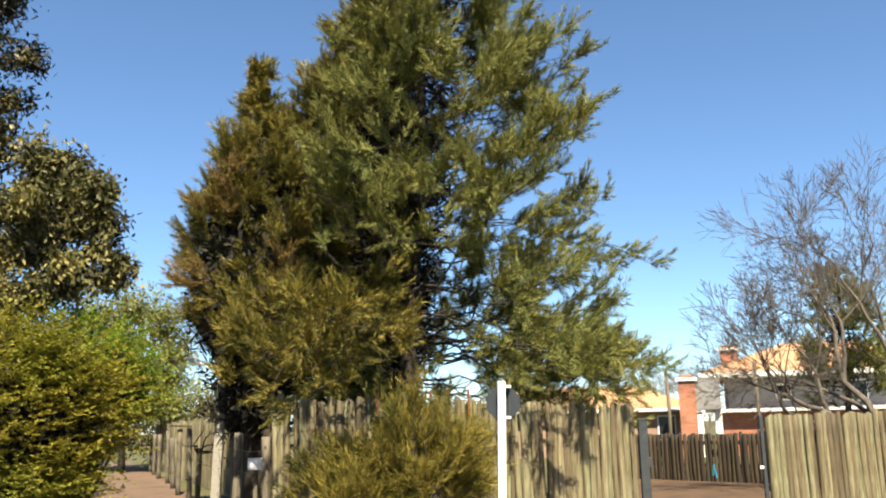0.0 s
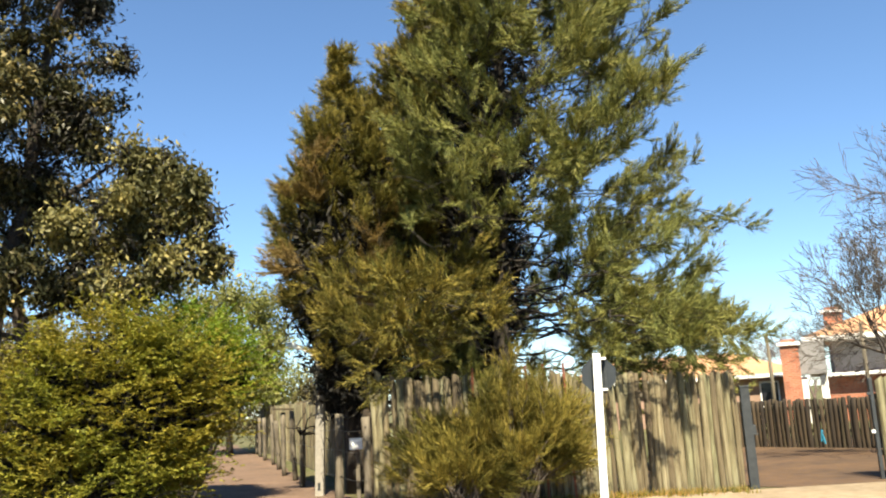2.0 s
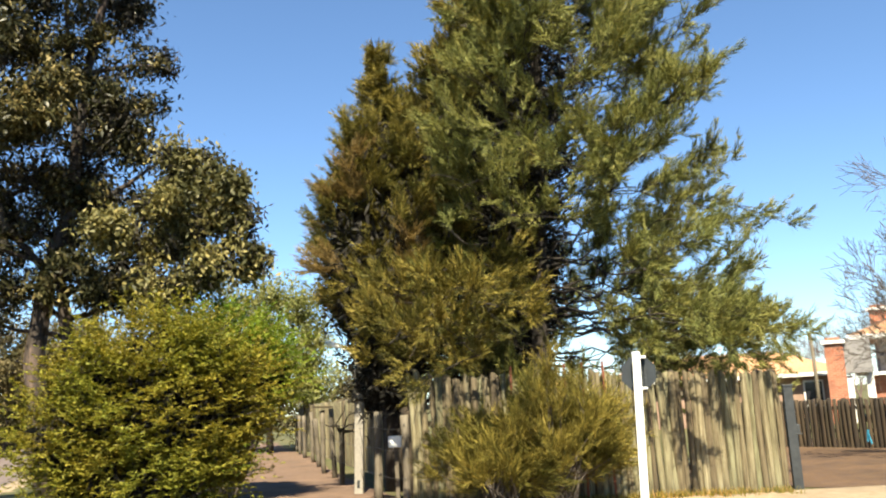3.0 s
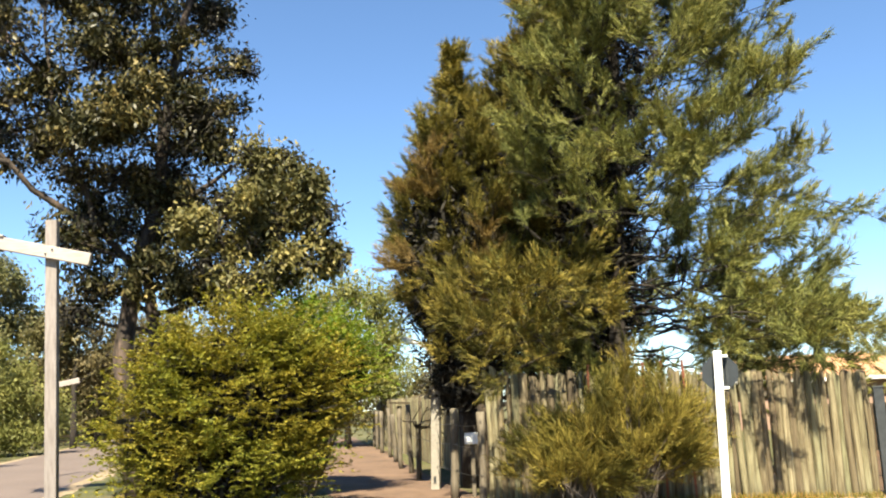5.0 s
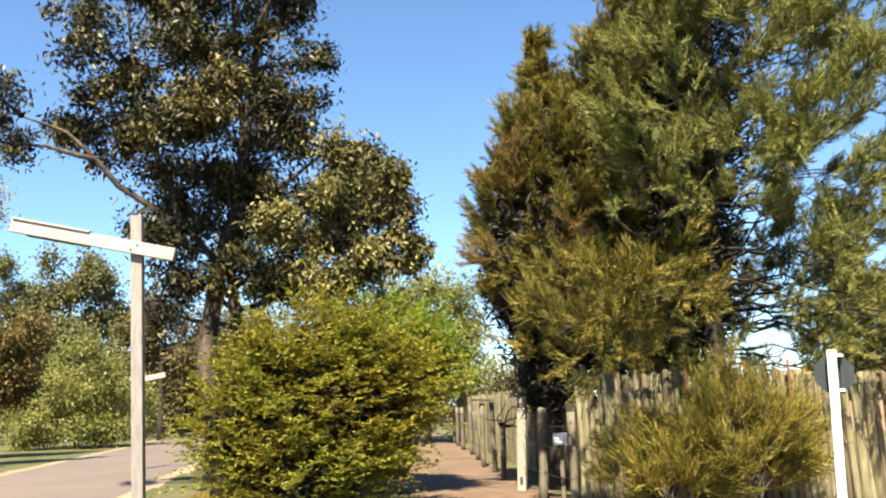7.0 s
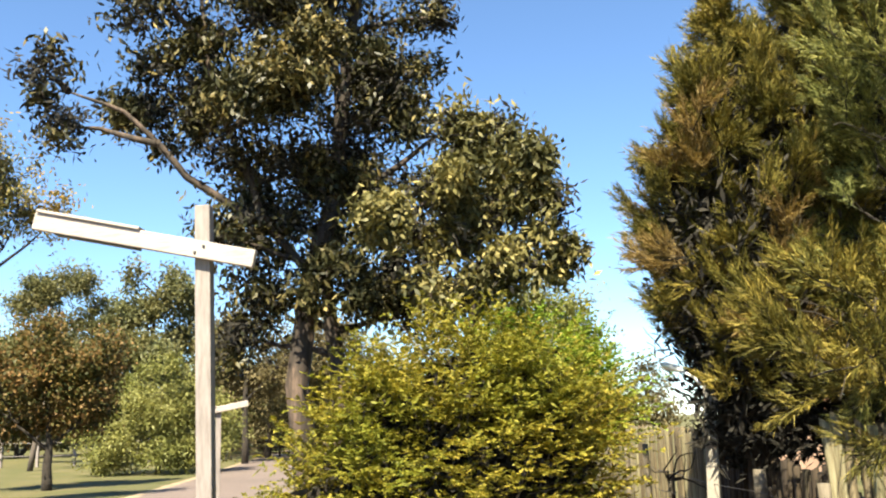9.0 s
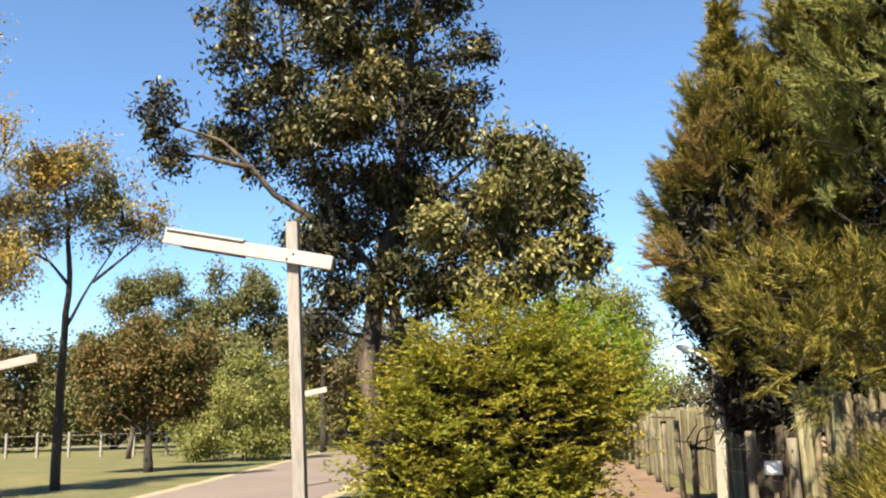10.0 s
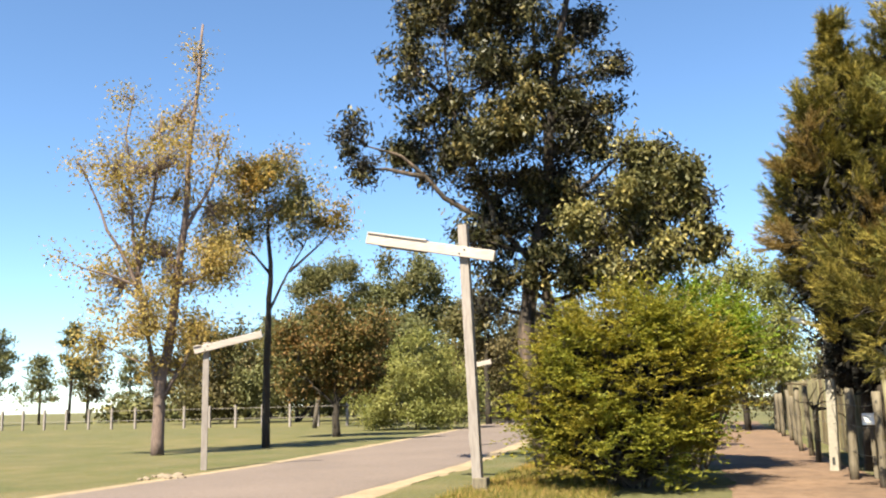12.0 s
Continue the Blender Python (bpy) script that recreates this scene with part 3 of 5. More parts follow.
def sheoak(where, height, trunk_r, table, material, label, seed, lift=(5, 32), whorls=120, low=1.2, dead=0.0, lean=(0, 0), plume=0.6, blades=118, sides=1.3, bare=0.0, recess=(), heart=(0, 0.0, 0.0), boughs=(), skew=(0, 0), up=0.62, wide=1.0):
    """A sheoak: limbs from one trunk, side limbs on them, each ending in a hand of upswept needle plumes with dark gaps
    between.
    table: (height, limb length); recess: (x, y, z, radius) left bare; heart: shade-coloured twigs inside, from which
    height, how far out; boughs: (turn, height, length, droop); skew: the side that is thinner, and by how much."""
    rng = np.random.default_rng(seed)
    where = Vector(where)
    tree = tree_thing("sheoak_tree", where, label)
    wood = Tubes()
    steps = 9
    line = [Vector((lean[0] * (i / steps) + rng.normal(0, 0.05), lean[1] * (i / steps) + rng.normal(0, 0.05), height * i / steps - 0.1)) for i in range(steps + 1)]
    wood.add(line, [trunk_r * (1.15 - i / steps) ** 0.8 + 0.012 for i in range(steps + 1)], 8)
    live, gone = [], []
    plan = []
    for w in range(whorls):
        z0 = low + (height - low) * ((w + rng.uniform(0, 1)) / whorls) ** 1.05
        R = max(0.12, between(z0 + 0.25, table) * rng.uniform(0.74, 1.0))
        q = w * 2.399 + rng.normal(0, 0.4)
        R *= 1 - skew[1] * max(0.0, math.cos(q - radians(skew[0])))
        plan.append((z0, q, R, math.tan(radians(rng.uniform(*lift) + 20 * z0 / height)), rng.uniform(-0.05, 0.25)))
    for turn, z0, R, droop in boughs:
        plan.append((z0, radians(turn), R, -droop, -0.1))
    for z0, q, R, rise, curl in plan:
        at = line[0].lerp(line[-1], z0 / height)
        out = Vector((math.cos(q), math.sin(q), 0))
        n = max(4, int(R / 0.28))
        pts = []
        for i in range(n + 1):
            u = i / n
            pts.append(at + out * (R * u) + Vector((0, 0, R * rise * u * (0.8 + 0.2 * u) + curl * R * u * u * 0.6)) + Vector(rng.normal(0, 0.09, 3)) * min(1.0, u * 2))
        open_part = pts[-1].z < bare + 0.5 and ((pts[-1] - at).xy.length < 1.9 or any((pts[-1] + where - Vector(c[:3])).length < c[3] for c in recess))
        if open_part and rng.uniform() < 0.92:
            continue
        wood.add(pts, [max(0.005, 0.013 * R / 2.5 * (1.1 - i / n) + 0.003) for i in range(n + 1)], 4, False)
        held = gone if (rng.uniform() < dead and 2.2 < z0 < height * 0.62) else live
        limbs = [pts]
        for _ in range(int(R * sides + rng.uniform(0, 1))):
            u = rng.uniform(0.35, 0.95)
            i = min(n - 1, int(u * n))
            p = pts[i].lerp(pts[i + 1], u * n - i)
            d = (pts[i + 1] - pts[i]).normalized()
            turn = Vector((-d.y, d.x, 0)) * rng.choice((-1, 1)) * rng.uniform(0.5, 1.1) + Vector((0, 0, rng.uniform(-0.5, 0.7)))
            size = min(1.3, max(0.35, R * rng.uniform(0.18, 0.42)))
            side = bend(p, p + (d + turn).normalized() * size, rng, 0.12, 4, 0.05)
            wood.add(side, [0.011, 0.009, 0.007, 0.005, 0.004], 4, False)
            limbs.append(side)
        for limb in limbs:
            m = len(limb) - 1
            tip = limb[-1]
            if tip.z < bare and (tip - at).xy.length < 1.9 and rng.uniform() < 0.9:
                continue
            if any((tip + where - Vector(c[:3])).length < c[3] for c in recess):
                continue
            d = (limb[-1] - limb[-2]).normalized()
            for _ in range(int(rng.integers(8, 14))):
                u = 1 - 0.5 * rng.uniform() ** 1.5
                i = min(m - 1, int(u * m))
                p = limb[i].lerp(limb[i + 1], u * m - i)
                off = Vector(rng.normal(0, 1, 3))
                off = (off - d * off.dot(d)).normalized()
                way = (d + off * rng.uniform(0.25, 1.15) + Vector((0, 0, up * rng.uniform(0.3, 1.6)))).normalized()
                size = plume * rng.uniform(0.55, 1.25) * min(1.0, 0.55 + R / 2.5)
                wood.add([p, p + way * size * 0.8], [0.005, 0.003], 3, False)
                held.append((p, way, size))
    mesh_part("trunk", wood.mesh("trunk", DARK_BARK), tree)

    def brush(name, held, material, text):
        if not held:
            return
        count = np.array([max(6, int(h[2] * blades)) for h in held])
        p, way, size = (np.repeat(np.array([tuple(h[k]) if k < 2 else h[k] for h in held]), count, 0) for k in range(3))
        n = len(p)
        v = rng.uniform(0.02, 1.0, n) ** 0.85
        bow = np.zeros((n, 3))
        bow[:, 2] = 0.18 * size * v * v
        root = p + way * (size * v)[:, None] + bow + rng.normal(0, 0.022, (n, 3))
        axis = way + rng.normal(0, 1, (n, 3)) * (0.48 * (1 - 0.45 * v))[:, None] + np.array([0, 0, 0.08])
        ob = mesh_part(name, blade_mesh(name, root, axis, rng.uniform(0.10, 0.22, n) * (1 - 0.3 * v), rng.uniform(0.012, 0.020, n) * wide, rng, material), tree, text)
        ob["kind"] = "stuff"
    brush("crown", live, material, "crown of upswept feathery needle plumes")
    brush("browned_sprays", gone, DEAD_LEAF, "rust-brown dying needle sprays")
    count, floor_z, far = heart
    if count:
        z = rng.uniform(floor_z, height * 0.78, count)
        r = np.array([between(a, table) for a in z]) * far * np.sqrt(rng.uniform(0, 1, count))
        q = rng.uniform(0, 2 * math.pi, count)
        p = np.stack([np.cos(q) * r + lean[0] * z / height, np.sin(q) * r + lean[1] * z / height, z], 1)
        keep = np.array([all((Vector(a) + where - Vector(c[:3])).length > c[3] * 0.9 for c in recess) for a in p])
        shade_twigs(tree, p[keep], rng)
    return tree


AIRY = [(1.9, 3.2), (2.4, 3.7), (3.5, 4.2), (5.8, 4.35), (7.0, 3.9), (9.0, 3.1), (12.0, 1.9), (15.4, 0.15)]
DENSE_LEFT = [(1.4, 0.8), (2.4, 1.05), (3.2, 1.6), (4.8, 1.75), (6.0, 1.25), (7.3, 0.72), (8.0, 0.32), (9.3, 0.12)]
DENSE_MID = [(1.4, 1.3), (2.5, 1.7), (5.5, 2.3), (7.6, 1.7), (9.6, 0.95), (12.4, 0.15)]
sheoak(spot(-1.7, 18.0), 15.4, 0.17, AIRY, SOFT_PINE_LEAF, "tall airy sheoak tree behind the pole fence", 11, (-14, 22), 235, 2.0, 0.0, (0.7, 0.2), plume=0.44, sides=1.45, up=0.5, bare=4.3, heart=(500, 6.0, 0.35), skew=(180, 0.5),
       recess=[(0.0, 15.0, 3.6, 1.1), (0.1, 14.2, 3.4, 0.9), (0.1, 16.2, 3.9, 1.2), (-0.4, 16.8, 3.4, 1.0), (-1.7, 15.6, 5.0, 1.1), (-1.6, 14.6, 4.7, 0.9)],
       boughs=[(-62, 3.6, 4.7, 0.12), (-48, 3.9, 4.8, 0.17), (-36, 3.4, 4.5, 0.10), (-55, 4.6, 4.6, 0.22), (-28, 4.0, 4.3, 0.14), (-14, 3.7, 4.2, 0.14), (2, 3.4, 4.0, 0.08), (14, 3.2, 4.0, 0.10), (-22, 3.0, 4.2, 0.05), (-55, 3.1, 4.4, 0.06), (-42, 3.0, 4.6, 0.06)])
sheoak(spot(-10.9, 18.2), 9.3, 0.21, DENSE_LEFT, PINE_LEAF, "dense dark sheoak tree with browned sprays near the corner", 12, (0, 28), 190, 2.5, 0.3, (0.0, 0), plume=0.42, sides=1.7, heart=(2800, 1.7, 0.72), recess=[(-4.6, 17.2, 2.9, 0.9), (-4.5, 16.5, 2.8, 0.8), (-5.0, 17.6, 2.6, 0.7)])
sheoak(spot(-5.0, 18.9), 12.4, 0.16, DENSE_MID, PINE_LEAF, "dense olive sheoak tree crowding its neighbours", 13, (0, 30), 165, 3.0, 0.0, (0.4, 0), plume=0.45, sides=1.5, heart=(4200, 1.6, 0.8), skew=(0, 0.4),
       recess=[(-1.75, 16.9, 5.2, 1.15), (-2.1, 16.7, 4.1, 0.8), (-1.5, 17.0, 6.3, 0.9)],
       boughs=[(-96, 4.5, 5.8, 0.20), (-86, 4.3, 5.9, 0.17), (-103, 4.0, 5.6, 0.18), (-100, 3.5, 4.9, 0.14), (-88, 3.3, 5.1, 0.10)])


def shoot_clump(where, label, seed, w, h, n):
    """Regrowth in front of the fence: long soft sprays leaning out of a low stool."""
    rng = np.random.default_rng(seed)
    tree = tree_thing("sheoak_regrowth", where, label, "shrub")
    wood = Tubes()
    roots, ways = [], []
    for i in range(n):
        q = rng.uniform(0, 2 * math.pi)
        tip = Vector((math.cos(q) * w * rng.uniform(0.2, 1.0), math.sin(q) * 0.55 * rng.uniform(0.2, 1), h * rng.uniform(0.25, 1.0) ** 0.8))
        tip.z *= 1 - 0.45 * abs(tip.x / w) ** 1.5
        pts = bend((rng.normal(0, 0.15), rng.normal(0, 0.08), 0), tip, rng, 0.12, 6, 0.08)
        wood.add(pts, [0.014 * (1.1 - k / 6) + 0.003 for k in range(7)], 4, False)
        for k in range(18):
            u = 0.45 + 0.55 * rng.uniform() ** 0.5
            j = min(5, int(u * 6))
            p = pts[j].lerp(pts[j + 1], u * 6 - j)
            off = Vector(rng.normal(0, 1, 3))
            roots.append(p + off * 0.06)
            ways.append(((pts[j + 1] - pts[j]).normalized() + off * 0.35 + Vector((0, 0, 0.3))).normalized())
    mesh_part("branchwork", wood.mesh("branchwork", GREY_BARK), tree)["kind"] = "stuff"
    r0, w0 = np.array([tuple(r) for r in roots]), np.array([tuple(r) for r in ways])
    k = 34
    n = len(r0) * k
    v = rng.uniform(0, 1, n)
    size = np.repeat(rng.uniform(0.2, 0.45, len(r0)), k)
    way = np.repeat(unit(w0), k, 0)
    r = np.repeat(r0, k, 0) + way * (size * v)[:, None] + rng.normal(0, 0.02, (n, 3))
    a = way + rng.normal(0, 1, (n, 3)) * (0.45 * (1 - 0.4 * v))[:, None]
    ob = mesh_part("crown", blade_mesh("crown", r, a, rng.uniform(0.09, 0.19, n), rng.uniform(0.009, 0.015, n), rng, PINE_LEAF), tree)
    ob["kind"] = "stuff"


shoot_clump(spot(-0.9, 14.1), "soft olive sheoak regrowth in front of the pole fence", 21, 1.35, 2.2, 62)
shoot_clump(spot(-4.6, 14.0), "low olive sheoak regrowth at the foot of the fence", 22, 1.0, 1.5, 40)


def leafy(name, where, label, stems, lobes, distance, n_leaf, leaf, material, bark, seed, clump=0.22, per_clump=40, trunk_r=0.2, droop=0.5, group="", twigs=5, thick=1.0, category="tree", hollow=-9.0, hole=1.3, heart=0):
    """A broadleaved tree. stems: lines of (bearing, rise); lobes: (bearing, rise, half width, half height[, density])."""
    rng = np.random.default_rng(seed)
    where = Vector(where)
    tree = tree_thing(name, where, label, category, group)
    wood = Tubes()
    ends = []
    for line in stems:
        pts = [seen_at(b, r, distance) - where if r > -90 else Vector((0, 0, -0.1)) for b, r in line]
        fine = []
        for a, b in zip(pts[:-1], pts[1:]):
            fine += bend(a, b, rng, 0.05, 4)[:-1]
        fine.append(pts[-1])
        r = trunk_r * (1.0 if line[0][1] < -90 else 0.38)
        wood.add(fine, [r * (1.08 - 0.88 * i / (len(fine) - 1)) for i in range(len(fine))], 8)
        ends += fine[len(fine) // 3:]
    field = hollows(rng, hole) if hollow > -9 else None
    total = sum(l[2] * l[2] * l[3] * (l[4] if len(l) > 4 else 1) for l in lobes)
    c_all, a_all = [], []
    for l in lobes:
        b, r, rw, rh = l[:4]
        c = seen_at(b, r, distance) - where
        c += Vector((where.x, where.y, 0)).normalized() * rng.normal(0, rw * 0.4)
        near = min(ends, key=lambda e: (e - c).length + max(0, e.z - c.z + 0.3) * 2)
        limb = bend(near, c, rng, 0.14, 5, 0.05)
        wood.add(limb, [max(0.012, trunk_r * 0.32 * thick * (1.05 - 0.8 * i / 5)) for i in range(6)], 5, False)
        share = max(4, int(n_leaf / per_clump * (l[2] * l[2] * l[3] * (l[4] if len(l) > 4 else 1)) / total))
        half = np.array([rw, rw, rh])
        bunch = unit(rng.normal(0, 1, (9, 3))) * (rng.uniform(0.1, 1.15, (9, 1)) ** 0.6) * half
        pick = rng.integers(0, 9, share)
        dirs = unit(rng.normal(0, 1, (share, 3)))
        rad = rng.uniform(0.05, 1.0, share) ** 0.6
        centres = np.array(c) + bunch[pick] + dirs * (rad * rng.uniform(0.30, 0.62, 9)[pick])[:, None] * half
        if field:
            keep = field(centres) > hollow
            centres, dirs = centres[keep], dirs[keep]
            share = len(centres)
            if share == 0:
                continue
        for i in range(0, share, max(1, share // (twigs * 3))):
            wood.add(bend(c, Vector(centres[i]), rng, 0.16, 3, 0.05), [0.016 * thick, 0.012 * thick, 0.008 * thick, 0.005 * thick], 4, False)
        size = rng.uniform(0.5, 1.3, share)
        p = np.repeat(centres, per_clump, 0) + rng.normal(0, 1, (share * per_clump, 3)) * np.repeat(size, per_clump)[:, None] * np.array([clump, clump, clump * 0.95])
        a = np.repeat(dirs, per_clump, 0) * 0.5 + rng.normal(0, 0.7, p.shape)
        a[:, 2] -= droop
        c_all.append(p)
        a_all.append(a)
    mesh_part("trunk", wood.mesh("trunk", bark), tree)
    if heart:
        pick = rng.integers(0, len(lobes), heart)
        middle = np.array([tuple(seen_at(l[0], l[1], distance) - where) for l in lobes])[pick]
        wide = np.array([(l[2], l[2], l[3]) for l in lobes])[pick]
        shade_twigs(tree, middle + rng.normal(0, 0.32, (heart, 3)) * wide, rng, (0.16, 0.05), 0.12, 8)
    c, a = np.concatenate(c_all), np.concatenate(a_all)
    ob = mesh_part("crown", leaf_mesh("crown", c, a, rng.uniform(0.7, 1.3, len(c)) * leaf[0], rng.uniform(0.7, 1.3, len(c)) * leaf[1], rng, material), tree)
    ob["kind"] = "stuff"
    return tree


# big gum tree over the bush
G = 19.0
leafy("gum_tree", spot(-31.2, G), "tall gum tree with twin trunks behind the bush, leaves darkened for its shade",
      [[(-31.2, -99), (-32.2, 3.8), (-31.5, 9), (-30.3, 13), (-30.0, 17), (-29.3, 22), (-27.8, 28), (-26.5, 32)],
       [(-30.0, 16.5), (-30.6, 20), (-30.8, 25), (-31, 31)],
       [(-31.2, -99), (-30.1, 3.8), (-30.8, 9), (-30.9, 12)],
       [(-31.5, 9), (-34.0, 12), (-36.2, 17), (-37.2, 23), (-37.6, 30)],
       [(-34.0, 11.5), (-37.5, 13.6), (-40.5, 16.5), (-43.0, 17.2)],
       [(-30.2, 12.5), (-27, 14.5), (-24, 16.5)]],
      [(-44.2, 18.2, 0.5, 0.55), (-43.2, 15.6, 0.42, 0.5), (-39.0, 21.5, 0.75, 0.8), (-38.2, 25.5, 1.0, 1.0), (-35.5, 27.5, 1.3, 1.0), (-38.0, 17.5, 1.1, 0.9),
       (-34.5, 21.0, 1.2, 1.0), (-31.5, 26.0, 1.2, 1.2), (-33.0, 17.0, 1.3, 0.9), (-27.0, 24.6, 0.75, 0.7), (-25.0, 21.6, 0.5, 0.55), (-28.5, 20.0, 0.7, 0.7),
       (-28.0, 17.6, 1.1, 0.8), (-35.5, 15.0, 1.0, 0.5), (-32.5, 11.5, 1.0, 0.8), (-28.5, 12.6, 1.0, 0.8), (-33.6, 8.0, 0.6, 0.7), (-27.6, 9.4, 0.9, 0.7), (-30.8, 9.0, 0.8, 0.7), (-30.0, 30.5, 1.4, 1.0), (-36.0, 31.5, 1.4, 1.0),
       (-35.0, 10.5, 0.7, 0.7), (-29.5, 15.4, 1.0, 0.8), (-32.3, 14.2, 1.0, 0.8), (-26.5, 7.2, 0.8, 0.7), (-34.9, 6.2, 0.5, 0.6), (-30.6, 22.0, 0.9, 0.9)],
      G, 210000, (0.15, 0.055), DAPPLED_GUM_LEAF, GUM_BARK, 31, 0.17, 105, 0.2, 0.7, hollow=0.12, hole=0.9, heart=1500)
leafy("gum_tree", spot(-24.5, 17.6), "smaller gum tree behind the bush, leaves coloured pale for sunlight",
      [[(-24.5, -99), (-24.2, 5), (-23.5, 10), (-22.6, 14)], [(-24.3, 5), (-26, 9), (-26.6, 12)]],
      [(-23.4, 14.8, 0.55, 0.5), (-21.6, 13.0, 0.5, 0.45), (-25.4, 13.2, 0.55, 0.45), (-22.9, 11.8, 0.5, 0.4), (-26.8, 11.2, 0.55, 0.45), (-20.3, 11.0, 0.38, 0.4), (-24.7, 10.8, 0.5, 0.4),
       (-20.9, 14.2, 0.32, 0.3), (-24.8, 16.0, 0.3, 0.3), (-19.6, 12.4, 0.25, 0.3), (-21.7, 9.6, 0.45, 0.4), (-23.6, 8.6, 0.5, 0.4), (-26.0, 8.4, 0.5, 0.4), (-22.2, 15.9, 0.25, 0.25), (-19.2, 9.6, 0.28, 0.3)],
      17.6, 66000, (0.14, 0.055), SUNLIT_GUM_LEAF, GUM_BARK, 32, 0.14, 60, 0.09, 0.6, hollow=0.15, hole=0.8, heart=350)


# ---------------------------------------------------------------- the feathery bush
def feathery(name, where, label, lobes, material, seed, n_plume, reach=0.6, leaflet=0.05):
    """A dense bush of upswept plumes: each plume a bent shoot carrying short flat side sprays. lobes: centre x, y, z and half sizes, from the foot."""
    rng = np.random.default_rng(seed)
    tree = tree_thing(name, where, label, "shrub")
    wood = Tubes()
    c_all, a_all = [], []
    total = sum(l[3] * l[5] for l in lobes)
    for cx, cy, cz, rx, ry, rz in lobes:
        n = int(n_plume * rx * rz / total)
        c, r = np.array([cx, cy, cz]), np.array([rx, ry, rz])
        d = unit(rng.normal(0, 1, (n, 3)))
        rad = 0.50 + 0.45 * rng.uniform(0, 1, n) ** 0.6
        root = c + d * r * rad[:, None]
        way = unit(d * np.array([1.1, 1.1, 0.35]) + np.array([0, 0, 0.42]) + rng.normal(0, 0.25, (n, 3)))
        keep = root[:, 2] > 0.1
        root, way = root[keep], way[keep]
        n = len(root)
        L = rng.uniform(0.45, 1.3, n) * reach
        k, m = 9, 9
        side = unit(np.cross(way, rng.normal(0, 0.25, (n, 3)) + np.array([0, 0, 1])))
        u = np.linspace(0.12, 1, k)
        sgn = np.where(np.arange(k) % 2, 1.0, -1.0)
        start = root[:, None] + way[:, None] * (L[:, None] * u)[:, :, None]
        start[:, :, 2] -= 0.12 * L[:, None] * u ** 2
        spray = unit(way[:, None] * 0.75 + side[:, None] * sgn[None, :, None] + rng.normal(0, 0.22, (n, k, 3)))
        sl = (0.17 * (1.15 - u * 0.75))[None, :] * rng.uniform(0.6, 1.3, (n, k))
        v = np.linspace(0.1, 1, m)
        cross = unit(np.cross(spray, np.array([0, 0, 1.0]) + rng.normal(0, 0.3, (n, k, 3))))
        s2 = np.where(np.arange(m) % 2, 1.0, -1.0)
        p = start[:, :, None] + spray[:, :, None] * (sl[:, :, None] * v)[..., None] + cross[:, :, None] * (s2 * 0.016)[None, None, :, None]
        a = spray[:, :, None] * 0.7 + cross[:, :, None] * s2[None, None, :, None] * 0.8 + rng.normal(0, 0.2, p.shape)
        c_all.append(p.reshape(-1, 3))
        a_all.append(a.reshape(-1, 3))
        for i in range(0, n, 9):
            wood.add([Vector(root[i]) - Vector(way[i]) * 0.3, Vector(root[i]), Vector(root[i]) + Vector(way[i]) * L[i] * 0.8], [0.008, 0.006, 0.003], 3, False)
        for _ in range(16):
            i = int(rng.integers(n))
            wood.add(bend((cx * 0.25, cy * 0.25, 0.0), Vector(root[i]), rng, 0.1, 4, 0.04), [0.03, 0.022, 0.016, 0.011, 0.006], 5, False)
    mesh_part("branchwork", wood.mesh("branchwork", GREY_BARK), tree)
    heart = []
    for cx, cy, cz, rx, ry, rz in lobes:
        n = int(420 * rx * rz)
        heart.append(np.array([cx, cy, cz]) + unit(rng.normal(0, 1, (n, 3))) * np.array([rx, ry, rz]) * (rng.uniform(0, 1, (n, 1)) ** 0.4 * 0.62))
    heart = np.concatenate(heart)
    shade_twigs(tree, heart[heart[:, 2] > 0.12], rng, (0.22, 0.07), 0.1, 4)
    p, a = np.concatenate(c_all), np.concatenate(a_all)
    ob = mesh_part("crown", leaf_mesh("crown", p, a, rng.uniform(0.6, 1.4, len(p)) * leaflet, rng.uniform(0.7, 1.3, len(p)) * leaflet * 0.42, rng, material, 2.0), tree)
    ob["kind"] = "stuff"
    return tree


BUSH = spot(-25.4, 14.5)
feathery("feathery_bush", BUSH, "large olive-yellow feathery evergreen bush on the verge",
         [(0, 0, 1.7, 1.35, 1.25, 1.4), (-0.98, -0.55, 1.25, 0.7, 0.7, 0.93), (0.75, 0.45, 1.8, 0.8, 0.8, 0.88), (0.1, 0, 2.6, 0.75, 0.75, 0.52), (-0.1, -0.35, 0.65, 1.25, 1.0, 0.7), (-0.7, -0.32, 2.2, 0.52, 0.52, 0.47), (0.8, 0.37, 2.45, 0.47, 0.47, 0.47)], BUSH_LEAF, 41, 2050, 0.74, 0.055)
feathery("feathery_bush", spot(-21.6, 18.0), "bright lime-green feathery bush beside the footpath",
         [(0.35, 0, 2.55, 1.0, 0.9, 0.95), (0.85, 0.1, 2.3, 0.6, 0.7, 0.65), (-0.1, 0.2, 2.9, 1.0, 0.9, 0.85), (-0.45, 0, 1.1, 0.8, 0.75, 1.0)], LIME_LEAF, 42, 900, 0.7, 0.06)

